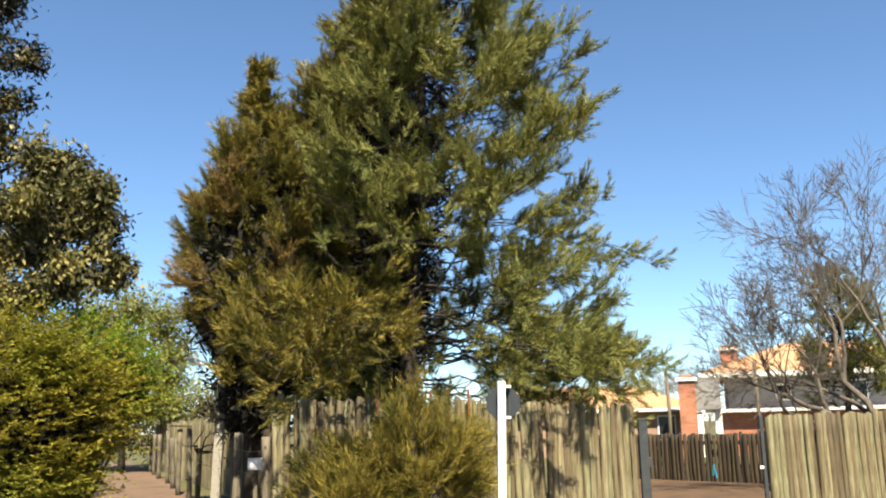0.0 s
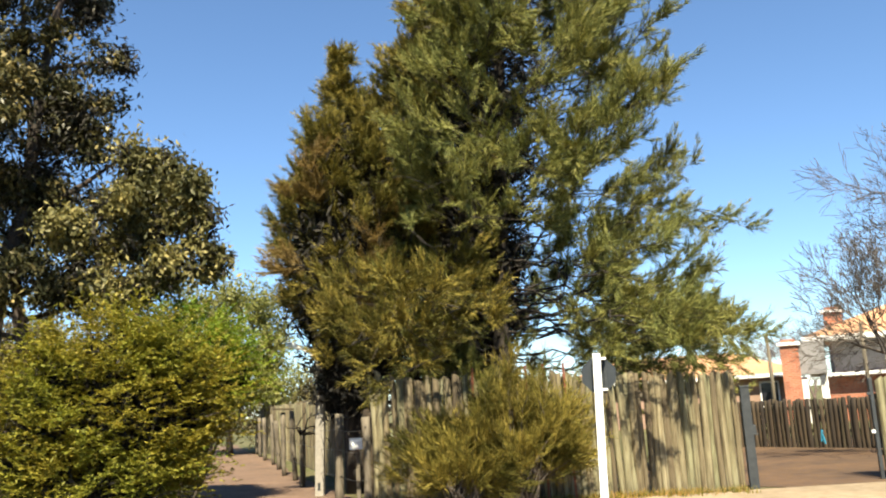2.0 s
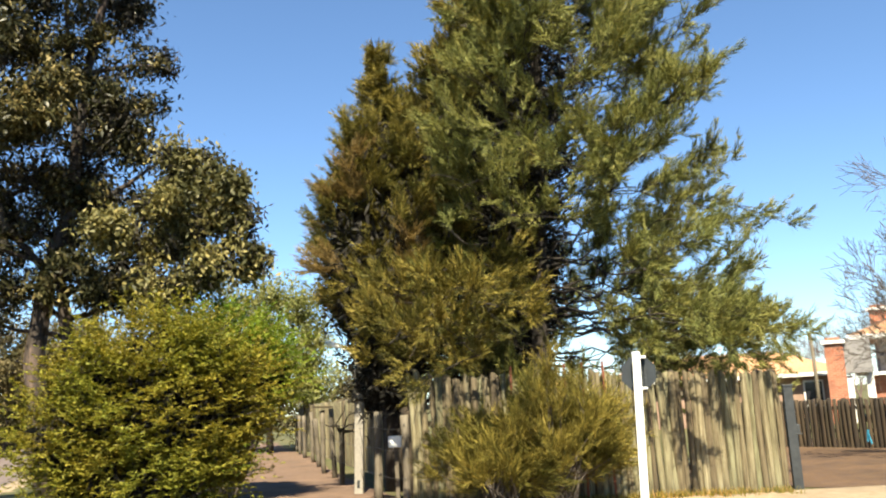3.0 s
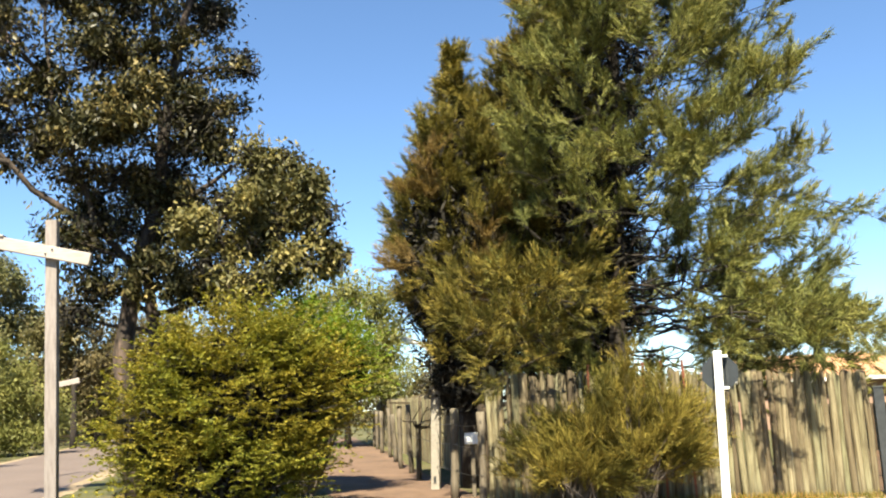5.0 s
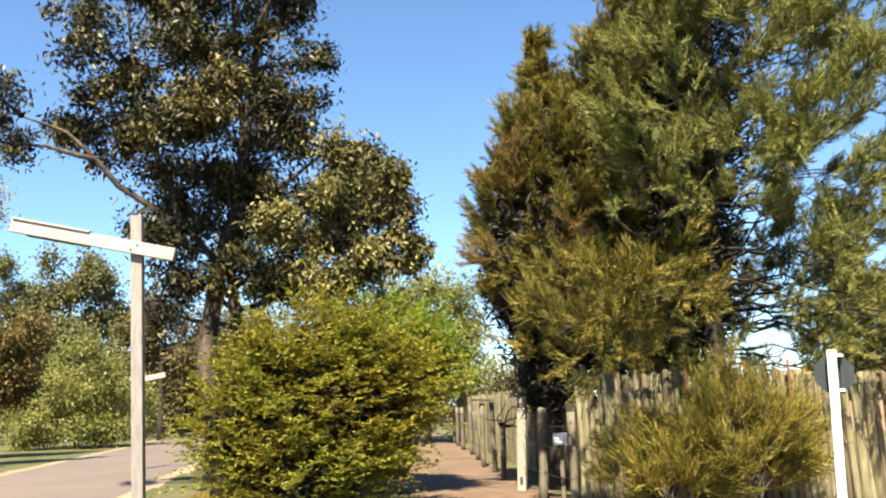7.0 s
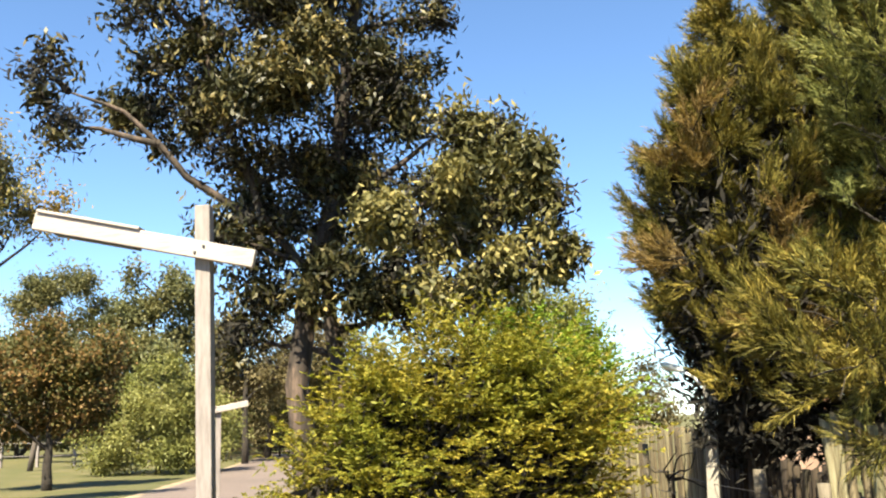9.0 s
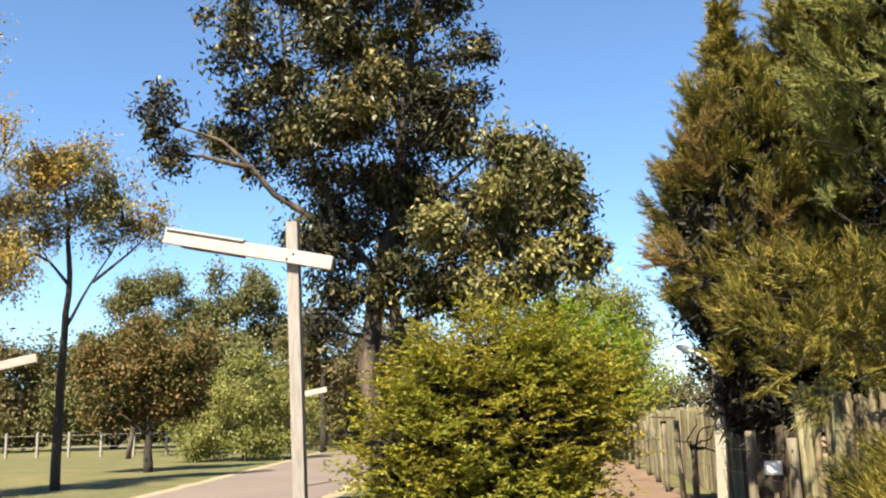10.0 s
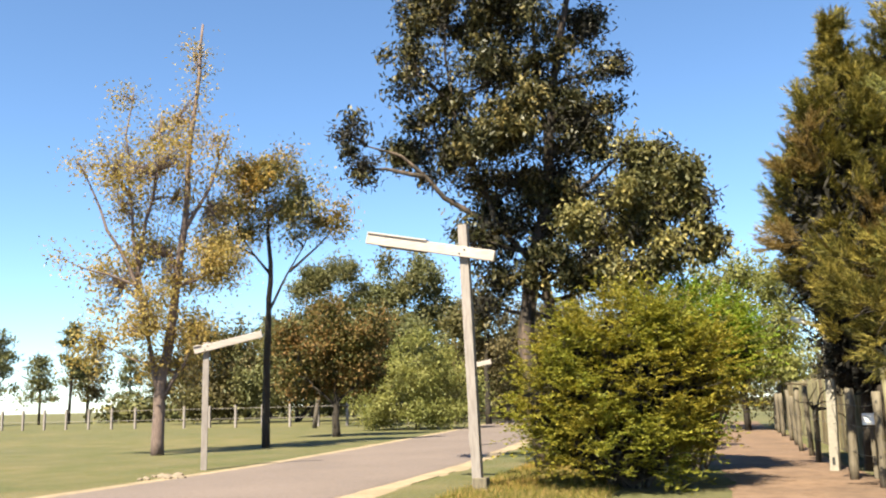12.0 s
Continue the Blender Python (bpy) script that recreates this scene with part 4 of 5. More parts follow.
# ---------------------------------------------------------------- trees by the lawn
leafy("slender_tree", spot(-56.0, 30.5), "tall sparse tree with rosy bare twigs and yellowing leaves",
      [[(-56.0, -99), (-56.0, 0.6), (-55.3, 6), (-54.7, 12), (-54.4, 18), (-53.9, 24.2)], [(-56.0, 0.4), (-57.2, 6), (-58.0, 12), (-58.6, 17), (-58.2, 20)], [(-55.9, 0.2), (-54.6, 2.5), (-53.6, 5)],
       [(-57.3, 7), (-59.5, 11), (-61.3, 15)], [(-54.8, 11), (-53.2, 14), (-52.0, 17.5)], [(-57.6, 8), (-56.8, 13), (-56.4, 18.5)]],
      [(-55.6, 9.5, 1.2, 1.2, 0.6), (-58.4, 7.6, 1.0, 1.1, 0.7), (-53.2, 8.6, 1.1, 1.2, 0.7), (-57.0, 5.0, 1.0, 1.1, 0.8), (-53.8, 4.8, 0.9, 1.1, 0.8), (-51.4, 9.2, 0.6, 0.7), (-59.6, 4.0, 0.8, 0.9, 0.8), (-55.0, 2.6, 0.9, 0.8, 0.7),
       (-58.6, 12.5, 0.9, 1.3, 0.35), (-55.4, 13.5, 1.0, 1.3, 0.25), (-58.4, 19.5, 0.6, 0.5, 0.6), (-54.3, 22.0, 0.55, 1.1, 0.45), (-56.5, 14.5, 1.6, 1.9, 0.16), (-55.3, 18.5, 1.1, 1.6, 0.18), (-59.2, 14.5, 0.9, 1.5, 0.22), (-53.2, 13.0, 1.0, 1.6, 0.2), (-53.0, 17.0, 0.7, 1.2, 0.25), (-61.4, 15.0, 0.5, 0.4, 0.6), (-56.6, 17.5, 0.9, 1.0, 0.3), (-61.8, 9.0, 0.4, 0.5, 0.5)],
      30.5, 26000, (0.12, 0.065), YELLOW_LEAF, TWIG_BARK, 51, 0.30, 14, 0.21, 0.5, twigs=44, thick=0.8)
leafy("slender_tree", spot(-49.3, 33.5), "slender gum tree with an umbrella of olive foliage",
      [[(-49.3, -99), (-49.3, 3), (-49.1, 8), (-49.3, 12), (-49.6, 14)], [(-49.2, 6.0), (-48.0, 8.5), (-46.3, 12)], [(-49.2, 8.5), (-51, 10.8)], [(-47.9, 8.6), (-46.0, 10.3), (-44.8, 11.6)]],
      [(-49.7, 14.6, 1.35, 0.85), (-51.8, 12.3, 0.9, 0.7), (-46.8, 13.4, 0.95, 0.7), (-44.6, 12.2, 0.85, 0.65), (-48.6, 12.5, 0.9, 0.6), (-52.2, 10.3, 0.8, 0.6), (-50.3, 11.2, 0.7, 0.5), (-47.5, 11.0, 0.7, 0.5, 0.5)],
      33.5, 17000, (0.15, 0.065), UMBRELLA_LEAF, DARK_BARK, 52, 0.28, 28, 0.15, 0.4)
leafy("russet_tree", spot(-44.7, 43.0), "round low tree with russet and green leaves on the lawn",
      [[(-44.7, -99), (-44.7, 0.3), (-44.9, 2.5)], [(-44.7, -0.2), (-46.3, 1.2), (-47, 2.5)], [(-44.7, 0.1), (-43.2, 1.4), (-42.6, 3)]],
      [(-44.9, 4.2, 1.7, 1.3), (-46.8, 3.2, 1.3, 1.1), (-42.9, 3.4, 1.4, 1.2), (-46.0, 1.8, 1.4, 0.9), (-43.3, 1.7, 1.3, 0.8), (-47.6, 4.6, 0.7, 0.6), (-45.4, 6.0, 0.9, 0.6), (-42.2, 5.2, 0.8, 0.6), (-47.9, 1.9, 0.7, 0.6)],
      43.0, 24000, (0.17, 0.10), RUSSET_LEAF, DARK_BARK, 53, 0.3, 26, 0.2, 0.3)
leafy("willowy_shrub", spot(-39.4, 52.0), "rounded pale green willowy shrub at the lawn edge",
      [[(-39.4, -99), (-39.4, 0.5), (-39.2, 2.0)]],
      [(-39.2, 2.6, 1.7, 1.5), (-37.6, 1.6, 1.5, 1.7), (-40.6, 1.3, 1.5, 1.6), (-42.2, 0.0, 1.5, 1.2), (-39.8, -0.5, 1.7, 1.0), (-37.8, -0.6, 1.5, 1.0), (-36.4, 0.2, 1.2, 1.5), (-41.4, -0.8, 1.4, 0.8)],
      52.0, 28000, (0.2, 0.08), WILLOW_LEAF, DARK_BARK, 54, 0.3, 28, 0.15, 0.5, category="shrub")
leafy("gum_tree", spot(-46.0, 62.0), "distant umbrella-shaped gum tree beyond the lawn",
      [[(-45.2, -99), (-45.2, 3), (-45.0, 6)], [(-45.2, 4.5), (-46.0, 7)]],
      [(-45.8, 8.2, 1.5, 0.8), (-44.0, 8.7, 1.3, 0.8), (-46.8, 7.2, 1.1, 0.7), (-43.0, 7.4, 1.0, 0.7, 0.6), (-45.0, 6.2, 1.2, 0.7, 0.5), (-46.5, 5.0, 1.2, 0.8, 0.6), (-44.0, 4.6, 1.4, 0.9, 0.7)], 62.0, 15000, (0.22, 0.1), WOODS_LEAF, GREY_BARK, 55, 0.35, 24, 0.16)
leafy("gum_tree", spot(-40.5, 74.0), "tall dark gum tree in the wood beyond the road",
      [[(-40.3, -99), (-40.2, 5), (-39.8, 9)]],
      [(-39.6, 8.2, 2.0, 1.9), (-41.5, 6.6, 2.4, 2.2), (-38.0, 5.6, 2.0, 2.0), (-43.0, 4.5, 2.2, 2.2), (-40.0, 4.0, 3.2, 2.4), (-36.6, 4.2, 2.0, 2.0), (-41.0, 9.0, 1.2, 1.0), (-38.2, 7.6, 1.3, 1.2), (-44.6, 5.6, 1.8, 1.6), (-45.6, 3.0, 2.2, 2.0)],
      74.0, 38000, (0.32, 0.15), WOODS_LEAF, DARK_BARK, 56, 0.45, 26, 0.25)
leafy("gum_tree", spot(-34.8, 60.0), "brownish gum tree in the wood behind the road bend",
      [[(-34.8, -99), (-34.8, 3), (-34.6, 5.5)], [(-34.8, 2), (-32.6, 4.5)]],
      [(-34.6, 6.0, 1.6, 1.3), (-36.4, 4.6, 1.5, 1.3), (-32.8, 5.2, 1.6, 1.3), (-31.0, 4.2, 1.5, 1.2), (-34.0, 3.4, 2.0, 1.3), (-29.5, 5.6, 1.6, 1.4), (-28.0, 3.6, 1.8, 1.4)],
      60.0, 22000, (0.24, 0.11), SCRUB_LEAF, DARK_BARK, 59, 0.42, 30, 0.2)
leafy("scrub_thicket", spot(-33.5, 68.0), "brownish thicket of scrub behind the plank fence",
      [[(-33.5, -99), (-33.5, 2), (-33.4, 4)]],
      [(-35.0, 2.8, 2.6, 2.0), (-32.0, 3.0, 2.8, 2.2), (-29.0, 2.2, 2.6, 2.0), (-33.5, 1.0, 3.2, 1.6), (-37.5, 1.5, 2.2, 1.8), (-30.0, 0.6, 3.0, 1.6)],
      68.0, 24000, (0.28, 0.13), SCRUB_LEAF, DARK_BARK, 57, 0.5, 26, 0.2, category="shrub")
leafy("scrub_thicket", spot(-47.0, 90.0), "dark green belt of low trees behind the lawn fence",
      [[(-47.0, -99), (-47.0, 1.5), (-47.0, 3)], [(-47.0, -99), (-45.0, 1.5), (-44.0, 3)]],
      [(-48.5, 3.0, 3.6, 3.0), (-46.0, 3.6, 3.8, 3.2), (-43.5, 3.2, 3.6, 3.0), (-47.2, 0.9, 4.0, 2.0), (-44.5, 0.9, 4.0, 2.0), (-49.5, 1.0, 3.0, 2.0)],
      90.0, 20000, (0.42, 0.2), WOODS_LEAF, DARK_BARK, 61, 0.6, 24, 0.2)
leafy("scrub_thicket", spot(-52.6, 94.0), "brownish belt of low trees behind the lawn fence",
      [[(-52.6, -99), (-52.6, 1.5), (-52.6, 2.6)]],
      [(-54.6, 2.0, 3.0, 2.4), (-52.4, 3.2, 3.6, 3.0), (-50.4, 2.6, 3.2, 2.6), (-53.4, 0.7, 3.8, 1.8), (-51.0, 0.7, 3.6, 1.8)],
      94.0, 15000, (0.42, 0.2), SCRUB_LEAF, DARK_BARK, 62, 0.6, 24, 0.2)
leafy("leafy_tree", spot(-18.6, 40.0), "mid-green tree at the far end of the footpath",
      [[(-18.6, -99), (-18.6, 3), (-18.6, 6)]],
      [(-18.8, 7.4, 1.2, 1.1), (-17.0, 6.2, 1.2, 1.0), (-20.6, 6.6, 1.1, 1.0), (-15.8, 4.8, 1.0, 1.0), (-18.0, 4.2, 1.6, 1.2), (-16.5, 2.4, 1.6, 1.2), (-19.5, 2.0, 1.6, 1.2)],
      40.0, 20000, (0.18, 0.09), WILLOW_LEAF, DARK_BARK, 58, 0.32, 26, 0.15)


leafy("scrub_thicket", spot(-16.5, 46.0), "low green thicket closing the end of the footpath",
      [[(-16.5, -99), (-16.5, 0.5), (-16.5, 1.5)]],
      [(-18.5, 0.4, 1.6, 1.3), (-16.2, 0.6, 1.6, 1.4), (-14.0, 0.8, 1.5, 1.4), (-20.8, 0.4, 1.5, 1.3), (-12.2, 1.2, 1.5, 1.6)],
      46.0, 14000, (0.18, 0.09), SCRUB_LEAF, DARK_BARK, 60, 0.32, 28, 0.1, category="shrub")


# ---------------------------------------------------------------- bare tree behind the yard
def bare_tree(name, where, label, height, spread, seed, bark, first, levels=5, r0=0.12, group=""):
    rng = np.random.default_rng(seed)
    tree = tree_thing(name, where, label, "tree", group)
    wood, fine = Tubes(), Tubes()

    def grow(a, way, length, r, level):
        b = a + way * length
        pts = bend(a, b, rng, 0.13, 3 if level > 2 else 5)
        (wood if level < 2 else fine).add(pts, [max(0.006, r * (1 - 0.45 * i / (len(pts) - 1))) for i in range(len(pts))], 6 if level < 2 else 3, False)
        if level >= levels:
            return
        for k in range(3 if level < 3 else 4):
            j = len(pts) - 1 if k == 0 else int(rng.integers(max(1, len(pts) // 2), len(pts)))
            turn = Vector(rng.normal(0, 1, 3))
            turn -= way * turn.dot(way)
            turn.normalize()
            ang = rng.uniform(0.3, 0.85)
            w = (way * math.cos(ang) + turn * math.sin(ang) + Vector((0, 0, 0.12))).normalized()
            grow(pts[j], w, length * rng.uniform(0.55, 0.82), r * 0.52, level + 1)

    for way, length in first:
        grow(Vector((0, 0, -0.05)), Vector(way).normalized(), length, r0, 0)
    mesh_part("trunk", wood.mesh("trunk", bark), tree)
    mesh_part("branchwork", fine.mesh("branchwork", bark), tree)
    return tree


bare_tree("bare_tree", spot(28.4, 24.5), "leafless grey tree with a leaning trunk and fine twigs", 5, 4, 61, GREY_BARK,
          [((-0.6, 0.1, 1.0), 2.9), ((0.05, 0.3, 1.0), 2.95), ((-0.9, -0.1, 0.72), 2.75)], 6, 0.13)
for k, (b, d, h) in enumerate([(14.6, 66, 0.9), (16.0, 70, 1.0), (13.4, 72, 0.85), (17.2, 74, 0.9)]):
    bare_tree("bare_tree", spot(b, d), "faint leafless tree far behind the house", 5, 4, 70 + k, TWIG_BARK, [((0.05, 0, 1), 2.2 * h), ((-0.2, 0, 1), 2.0 * h)], 5, 0.10, "bare trees behind the house")
sheoak(spot(25.0, 31.0), 6.4, 0.1, [(1.8, 1.5), (3.2, 1.4), (5.0, 0.9), (6.4, 0.1)], SOFT_PINE_LEAF, "small sheoak tree beside the house", 14, (-10, 25), 46, 2.0, 0.0, (0.2, 0), blades=45, wide=2.0, heart=(120, 2.4, 0.5))


# ---------------------------------------------------------------- far rows
def far_pine(seed, h, w, material):
    rng = np.random.default_rng(seed)
    tree = tree_thing("pine_tree", (0, 0, 0), "tall dark pine with a bare trunk beyond the lawn", "tree", "pines beyond the lawn")
    wood = Tubes()
    wood.add([(0, 0, -0.2), (0.1, 0, h * 0.5), (0, 0.1, h)], [0.2, 0.14, 0.04], 6)
    c_all = []
    for k in range(26):
        z = h * rng.uniform(0.36, 1.0)
        q = rng.uniform(0, 6.28)
        r = w * (1.15 - z / h) * rng.uniform(0.4, 1.2) + 0.2
        c = np.array([math.cos(q) * r, math.sin(q) * r, z])
        wood.add([(0, 0, z - 0.4), tuple(c)], [0.06, 0.02], 4, False)
        c_all.append(c + rng.normal(0, 1, (80, 3)) * np.array([0.8, 0.8, 0.5]) * w * 0.32)
    mesh_part("trunk", wood.mesh("trunk", DARK_BARK), tree)
    p = np.concatenate(c_all)
    ob = mesh_part("crown", leaf_mesh("crown", p, rng.normal(0, 1, p.shape), rng.uniform(0.35, 0.7, len(p)), rng.uniform(0.12, 0.26, len(p)), rng, material), tree)
    ob["kind"] = "stuff"
    return tree


PINES = [far_pine(81, 10.5, 1.9, WOODS_LEAF), far_pine(82, 8.5, 2.3, WOODS_LEAF), far_pine(83, 11.5, 1.6, WOODS_LEAF), far_pine(84, 7.5, 2.6, SCRUB_LEAF)]
rngp = np.random.default_rng(9)
for k, (b, d) in enumerate([(-72, 130), (-69.5, 128), (-67.5, 131), (-65.5, 127), (-64.2, 133), (-62.0, 129), (-60.4, 126), (-59.4, 133), (-57.0, 128), (-55.2, 131), (-53.6, 124), (-52.6, 130), (-51.2, 122), (-50.0, 127), (-48.6, 120), (-47.4, 125), (-46.0, 118), (-44.8, 122), (-43.4, 116), (-41.8, 118), (-39.0, 112), (-36.0, 112)]):
    p = PINES[k % 4]
    m = Matrix.Translation(spot(b, d)) @ pose(0, 0, 0, 0, 0, 67 * k) @ Matrix.Scale(rngp.uniform(0.8, 1.15), 4)
    if k < 4:
        p.matrix_basis = m
    else:
        copy_thing(p, m)


def far_woods():
    """Undergrowth along the far side of the lawn and road: low uneven scrub."""
    rng = np.random.default_rng(91)
    c_all = []
    for k in range(150):
        b = rng.uniform(-58, -24)
        d = rng.uniform(118, 150) if b < -42 else rng.uniform(84, 110)
        h = rng.uniform(0.8, 3.0) if b < -54 else rng.uniform(3.5, 9.0)
        c = np.array(spot(b, d, h * 0.55))
        c_all.append(c + rng.normal(0, 1, (110, 3)) * np.array([1.6, 1.6, h * 0.33]))
    p = np.concatenate(c_all)
    p[:, 2] = np.abs(p[:, 2])
    ob = new("far_woods", leaf_mesh("far_woods", p, rng.normal(0, 1, p.shape), rng.uniform(0.6, 1.3, len(p)), rng.uniform(0.35, 0.8, len(p)), rng, WOODS_LEAF))
    tagged(ob, "brown-green scrub along the far edge of the lawn", "woods", kind="stuff")


far_woods()


# ---------------------------------------------------------------- lawn fences far off
def lawn_fence():
    f = thing("lawn_fence", (0, 0, 0), "pale post and rail fence along the far lawn", "fence")
    me_bm = box_bm((0.17, 0.17, 1.75), pose(0, 0, 0.86), 0.02)
    me = bpy.data.meshes.new("post")
    me_bm.to_mesh(me)
    me_bm.free()
    me.materials.append(PALE_WOOD)
    a, b = spot(-72, 106), spot(-40.0, 64)
    n = 26
    for i in range(n):
        p = a.lerp(b, i / (n - 1))
        mesh_part("post", me, f, m=Matrix.Translation(p) @ pose(0, 0, 0, 0, 0, 20))
    d = b - a
    for z in (0.7, 1.5):
        part("rail", box_bm((d.length, 0.02, 0.03), Matrix.Translation(a.lerp(b, 0.5) + Vector((0, 0, z))) @ Matrix.Rotation(math.atan2(d.y, d.x), 4, "Z")), PALE_WOOD, f)
    g = thing("plank_fence", (0, 0, 0), "dark plank paddock fence by the road bend", "fence")
    a, b = spot(-36.6, 66), spot(-29.5, 74)
    d = b - a
    for i in range(9):
        part("post", box_bm((0.14, 0.14, 1.3), Matrix.Translation(a.lerp(b, i / 8) + Vector((0, 0, 0.62))), 0.01), DARK_POLES, g)
    for z in (0.3, 0.68, 1.08):
        part("plank", box_bm((d.length, 0.05, 0.15), Matrix.Translation(a.lerp(b, 0.5) + Vector((0, 0, z))) @ Matrix.Rotation(math.atan2(d.y, d.x), 4, "Z")), DARK_POLES, g)
    for k, (bb, dd) in enumerate([(-38.0, 60), (-36.9, 60.5)]):
        q = thing("bollard", spot(bb, dd), "pale wooden marker post by the road bend", "post", "marker posts")
        part("shaft", box_bm((0.2, 0.2, 1.1), pose(0, 0, 0.53), 0.02), POST_WOOD, q)


lawn_fence()


# ---------------------------------------------------------------- house behind the yard
def gable_roof(bm, x0, x1, y0, y1, z, rise, over=0.5):
    x0, x1, y0, y1 = x0 - over, x1 + over, y0 - over, y1 + over
    ym = (y0 + y1) / 2
    inset = (y1 - y0) / 2
    p = [bm.verts.new(v) for v in ((x0, y0, z), (x1, y0, z), (x1, y1, z), (x0, y1, z), (x0 + inset, ym, z + rise), (x1 - inset, ym, z + rise))]
    for q in ((0, 1, 5, 4), (1, 2, 5), (2, 3, 4, 5), (3, 0, 4), (3, 2, 1, 0)):
        bm.faces.new([p[i] for i in q])


def chimney(parent, x, y, z0, z1, w, cap=True):
    c = part("chimney", box_bm((w, w, z1 - z0), pose(x, y, (z0 + z1) / 2), 0.01), BRICK, parent, "red brick chimney stack")
    if cap:
        part("cap", box_bm((w * 1.3, w * 1.3, 0.14), pose(x, y, z1 + 0.07), 0.01), TRIM, c, "white slab cap")
        part("crown", box_bm((w * 0.85, w * 0.85, 0.12), pose(x, y, z1 + 0.20), 0.01), BRICK, c)
    return c


def window(parent, x, y, z, w, h):
    f = part("window", box_bm((w + 0.14, 0.08, h + 0.14), pose(x, y, z), 0.01), TRIM, parent)
    part("pane", box_bm((w, 0.06, h), pose(x, y - 0.02, z)), WINDOW_DARK, f)


def build_house():
    # local frame: x along the front, y away from the standpoint
    h = thing("house", Matrix.Translation(spot(17.4, 42)) @ pose(0, 0, 0, 0, 0, -17), "two-storey house with orange tile roof and brick chimneys", "house")
    part("lower_wall", box_bm((9.6, 7.0, 1.9), pose(5.2, 3.8, 0.95), 0.01), BRICK, h, "red brick lower wall")
    part("wall", box_bm((9.2, 6.6, 1.7), pose(5.4, 4.2, 2.74), 0.01), WALL, h, "shaded grey rendered upper wall")
    part("ledge", box_bm((10.4, 0.9, 0.14), pose(5.0, 0.2, 1.98), 0.015), TRIM, h, "white balcony slab edge")
    part("fascia", box_bm((11.2, 8.2, 0.2), pose(5.2, 3.9, 3.56), 0.015), TRIM, h, "white eave fascia")
    bm = bmesh.new()
    gable_roof(bm, 0.1, 10.3, 0.3, 7.4, 3.665, 1.5, 0.5)
    part("roof", bm, ROOF, h, "sunlit orange clay tile roof")
    chimney(h, 1.0, 1.6, 3.8, 4.72, 0.75)
    window(h, 3.2, 0.88, 2.75, 0.55, 0.6)
    window(h, 6.2, 0.88, 2.75, 0.8, 0.8)
    part("gable_wall", box_bm((1.1, 1.2, 1.4), pose(-0.1, -0.1, 2.75), 0.01), WALL, h, "pale rendered bay wall")
    part("pillar", box_bm((0.3, 0.3, 1.95), pose(0.3, -0.2, 0.97), 0.01), TRIM, h)
    part("pillar", box_bm((0.3, 0.3, 1.95), pose(-0.5, -0.4, 0.97), 0.01), TRIM, h)
    chimney(h, -0.95, -0.9, 0.0, 3.3, 0.72)
    w = thing("annex", Matrix.Translation(spot(12.2, 43)) @ pose(0, 0, 0, 0, 0, -12), "low annex with a pale orange tile roof", "house")
    part("wall", box_bm((11.0, 5.6, 2.2), pose(-2.2, 2.8, 1.1), 0.01), WARM_WALL, w)
    bm = bmesh.new()
    gable_roof(bm, -7.6, 3.2, 0.0, 5.6, 2.2, 1.15, 0.5)
    part("roof", bm, ROOF, w)
    part("fascia", box_bm((11.7, 0.08, 0.16), pose(-2.2, -0.52, 2.12), 0.01), TRIM, w)
    window(w, -0.2, -0.02, 1.3, 0.9, 1.0)
    window(w, 1.9, -0.02, 1.3, 0.7, 1.0)
    c = thing("house", Matrix.Translation(spot(-3.0, 40)), "far brick house part with a chimney behind the trees", "house")
    part("wall", box_bm((4.6, 5.0, 2.3), pose(0, 3, 1.15), 0.01), WARM_WALL, c)
    bm = bmesh.new()
    gable_roof(bm, -2.3, 2.3, 0.5, 5.5, 2.3, 0.4, 0.3)
    part("roof", bm, ROOF, c)
    chimney(c, 0.0, 1.4, 2.4, 3.35, 0.85, False)
    for k, (b, d, hh) in enumerate([(14.9, 36, 3.6), (20.1, 36, 3.75)]):
        q = thing("utility_pole", spot(b, d), "thin bare wooden pole in the yard", "pole", "thin poles in the yard")
        t = Tubes()
        t.add([(0, 0, -0.1), (0.03, 0, hh * 0.5), (0, 0, hh)], [0.08, 0.07, 0.06], 7)
        mesh_part("shaft", t.mesh("shaft", POST_WOOD), q)


build_house()


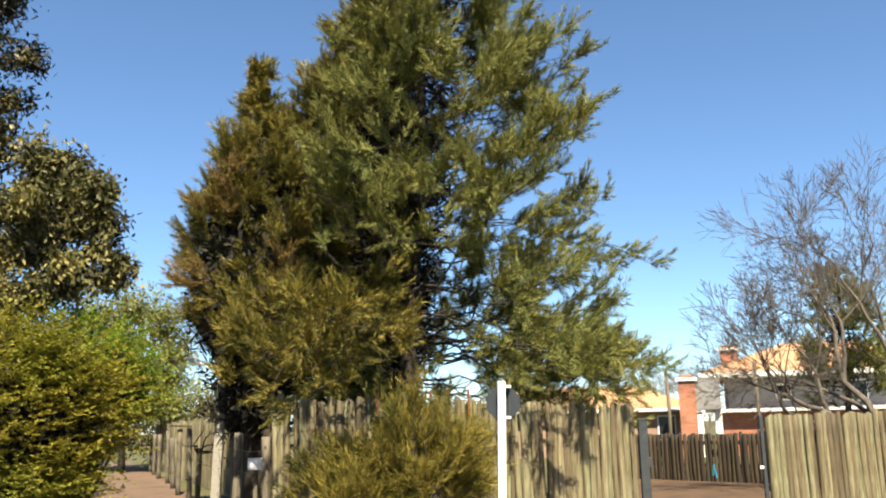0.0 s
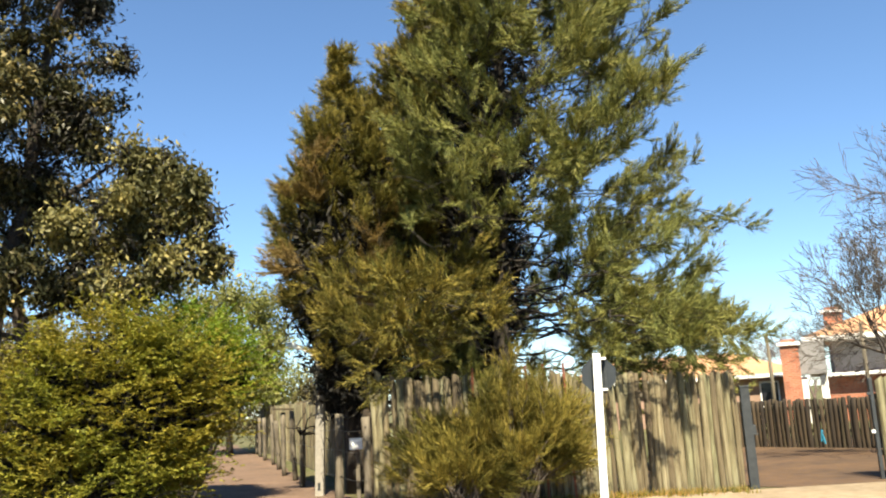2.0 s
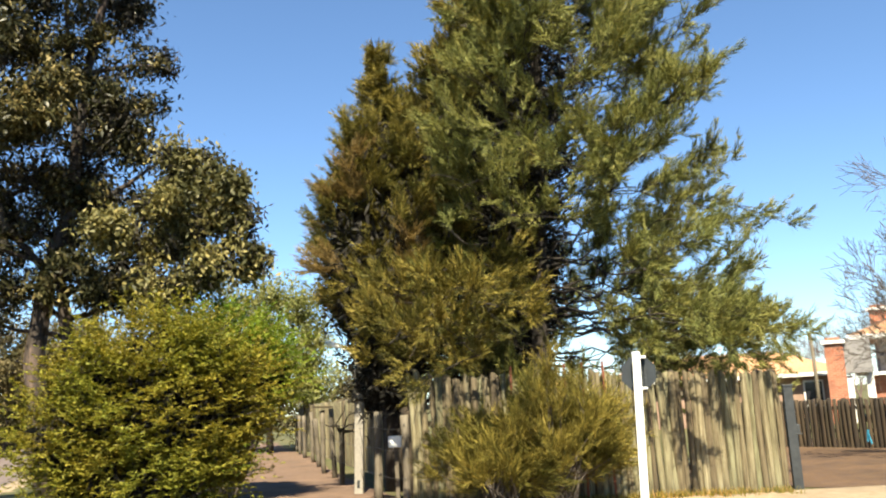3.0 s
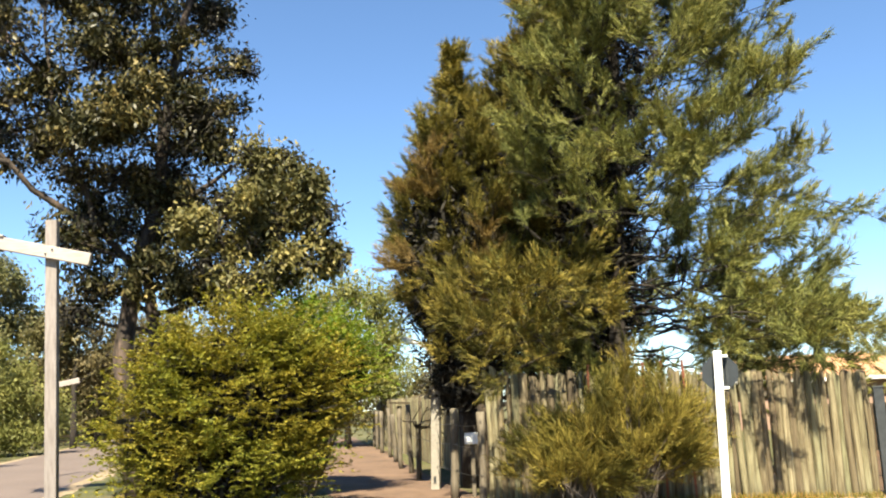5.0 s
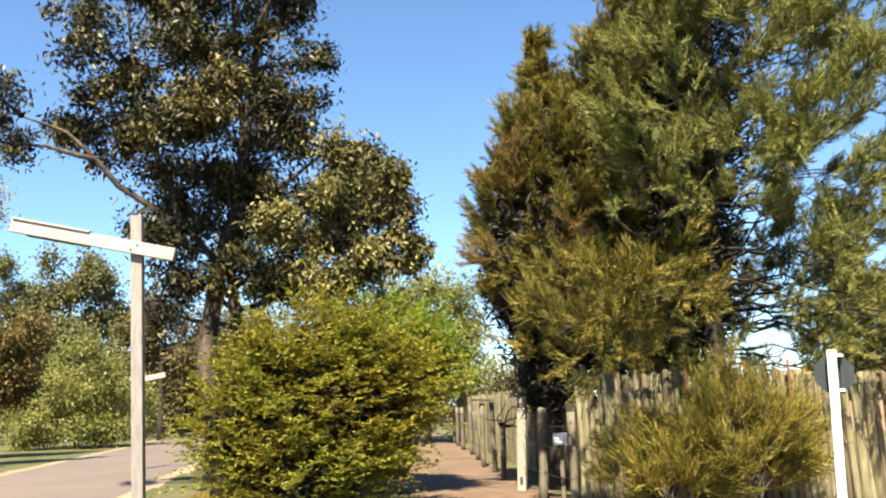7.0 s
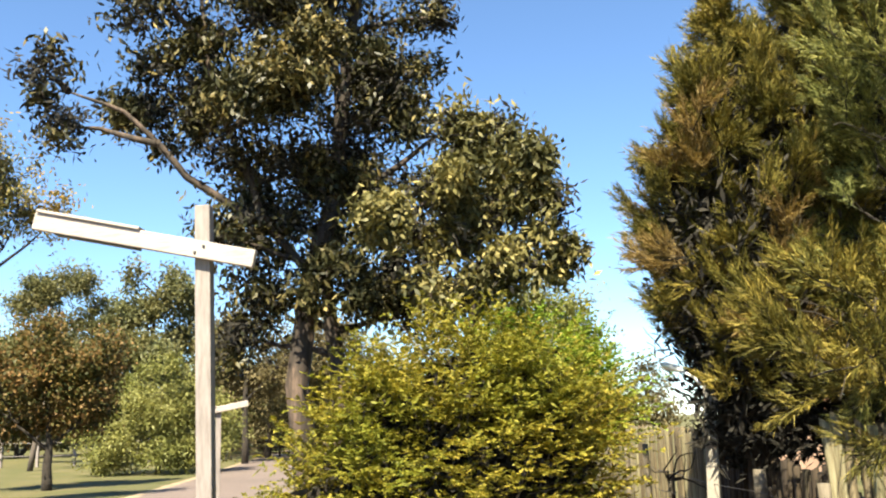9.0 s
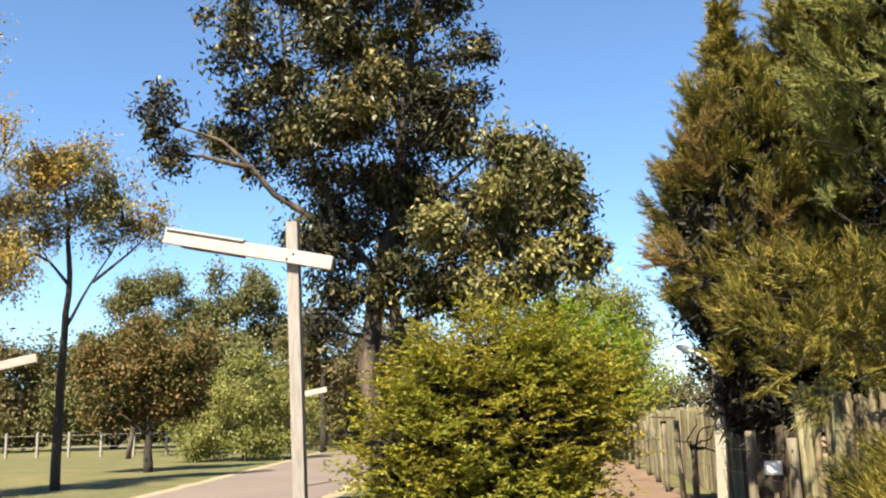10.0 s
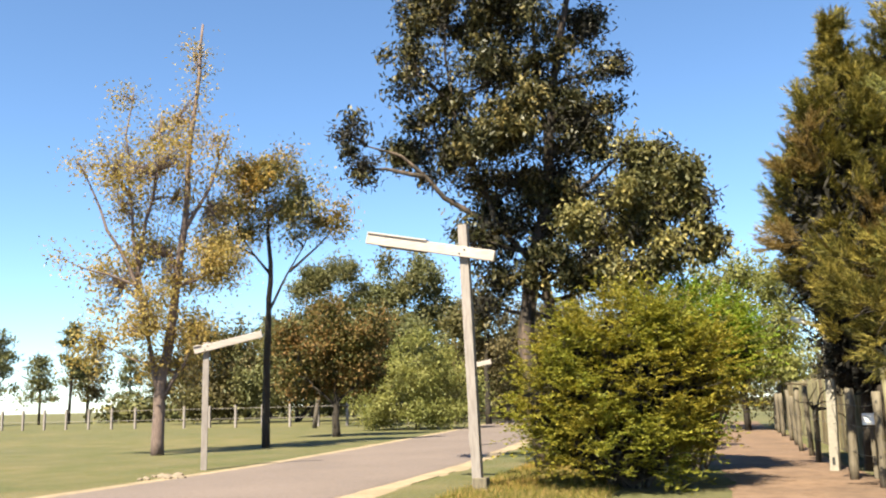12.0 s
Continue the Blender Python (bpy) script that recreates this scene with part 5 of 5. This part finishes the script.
# ---------------------------------------------------------------- small things
def build_small():
    rng = np.random.default_rng(101)
    # thin rods added for the red-orange sunlit streaks at the pole tops
    for k, b in enumerate((-1.2, 0.2, 1.1, 2.6, -3.4)):
        r = thing("iron_rod", spot(b, 14.72), "thin red-orange rod standing in for a sunlit streak on the pole fence", "rod", "rusty rods behind the fence")
        part("shaft", box_bm((0.035, 0.035, 2.2), pose(0, 0, 1.08, 0, (-1) ** k * 1.5, 0), 0.004), STREAK_RED, r)
    # stones along the verge
    for k in range(16):
        b, d = -58.3 + 2.9 * rng.uniform(0, 1) + 0.5, 20.0 + rng.normal(0, 0.35)
        s = thing("stone", spot(b, d, 0.02), "pale broken stone on the grass verge", "stone", "stones on the verge")
        bm = bmesh.new()
        bmesh.ops.create_icosphere(bm, subdivisions=1, radius=1.0)
        for v in bm.verts:
            v.co *= rng.uniform(0.75, 1.15)
        sz = rng.uniform(0.05, 0.13)
        bm.transform(Matrix.Diagonal((sz * 1.4, sz, sz * 0.7, 1)))
        part("lump", bm, STONE, s)


build_small()


def dead_climber():
    """A dry curled climber left on one of the path posts, and a board nailed on another."""
    rng = np.random.default_rng(131)
    c = thing("dead_climber", (-5.05, 19.9, 1.25), "dry dark climber curled on top of a fence post", "branch")
    for k in range(6):
        t = Tubes()
        q = rng.uniform(0, 6.28)
        pts, p = [], Vector((0, 0, -0.15))
        way = Vector((math.cos(q) * 0.5, math.sin(q) * 0.3, 1.0)).normalized()
        for i in range(9):
            pts.append(p.copy())
            way = (way + Vector(rng.normal(0, 0.38, 3))).normalized()
            p += way * 0.11
        t.add(pts, [0.022 - 0.0018 * i for i in range(9)], 5, False)
        mesh_part("stem", t.mesh("stem", DARK_BARK), c)
    b = thing("nailed_board", pose(-6.5, 23.7, 1.74, 0, 3, 25), "short dark board nailed across a post top", "board")
    part("plank", box_bm((0.55, 0.2, 0.045), pose(0, 0, 0.02), 0.006), DARK_POLES, b)


dead_climber()


def tufts(name, n, place, label, seed, tall=(0.05, 0.14)):
    rng = np.random.default_rng(seed)
    base = np.array([place(rng) for _ in range(n)])
    k = 7
    r = np.repeat(base, k, 0) + np.concatenate([rng.normal(0, 0.05, (n * k, 2)), np.zeros((n * k, 1))], 1)
    a = rng.normal(0, 0.35, (n * k, 3)) + np.array([0, 0, 1.0])
    ob = new(name, blade_mesh(name, r, a, rng.uniform(*tall, n * k), rng.uniform(0.008, 0.02, n * k), rng, BLADE))
    tagged(ob, label, "grass", kind="stuff")


def near_verge(rng):
    s = rng.uniform(0, 1)
    y = 9 + 16 * s
    x = -7.7 - (y - 9) * 0.38 + rng.uniform(0.0, 2.8)
    return (x, y, 0.0)


def fence_foot(rng):
    return (rng.uniform(-2.6, 3.4), 14.75 + rng.normal(0, 0.18), 0.02)


tufts("verge_grass", 7000, near_verge, "short green and straw grass on the verge", 111)
tufts("fence_grass", 450, fence_foot, "dry grass at the foot of the fence", 112)
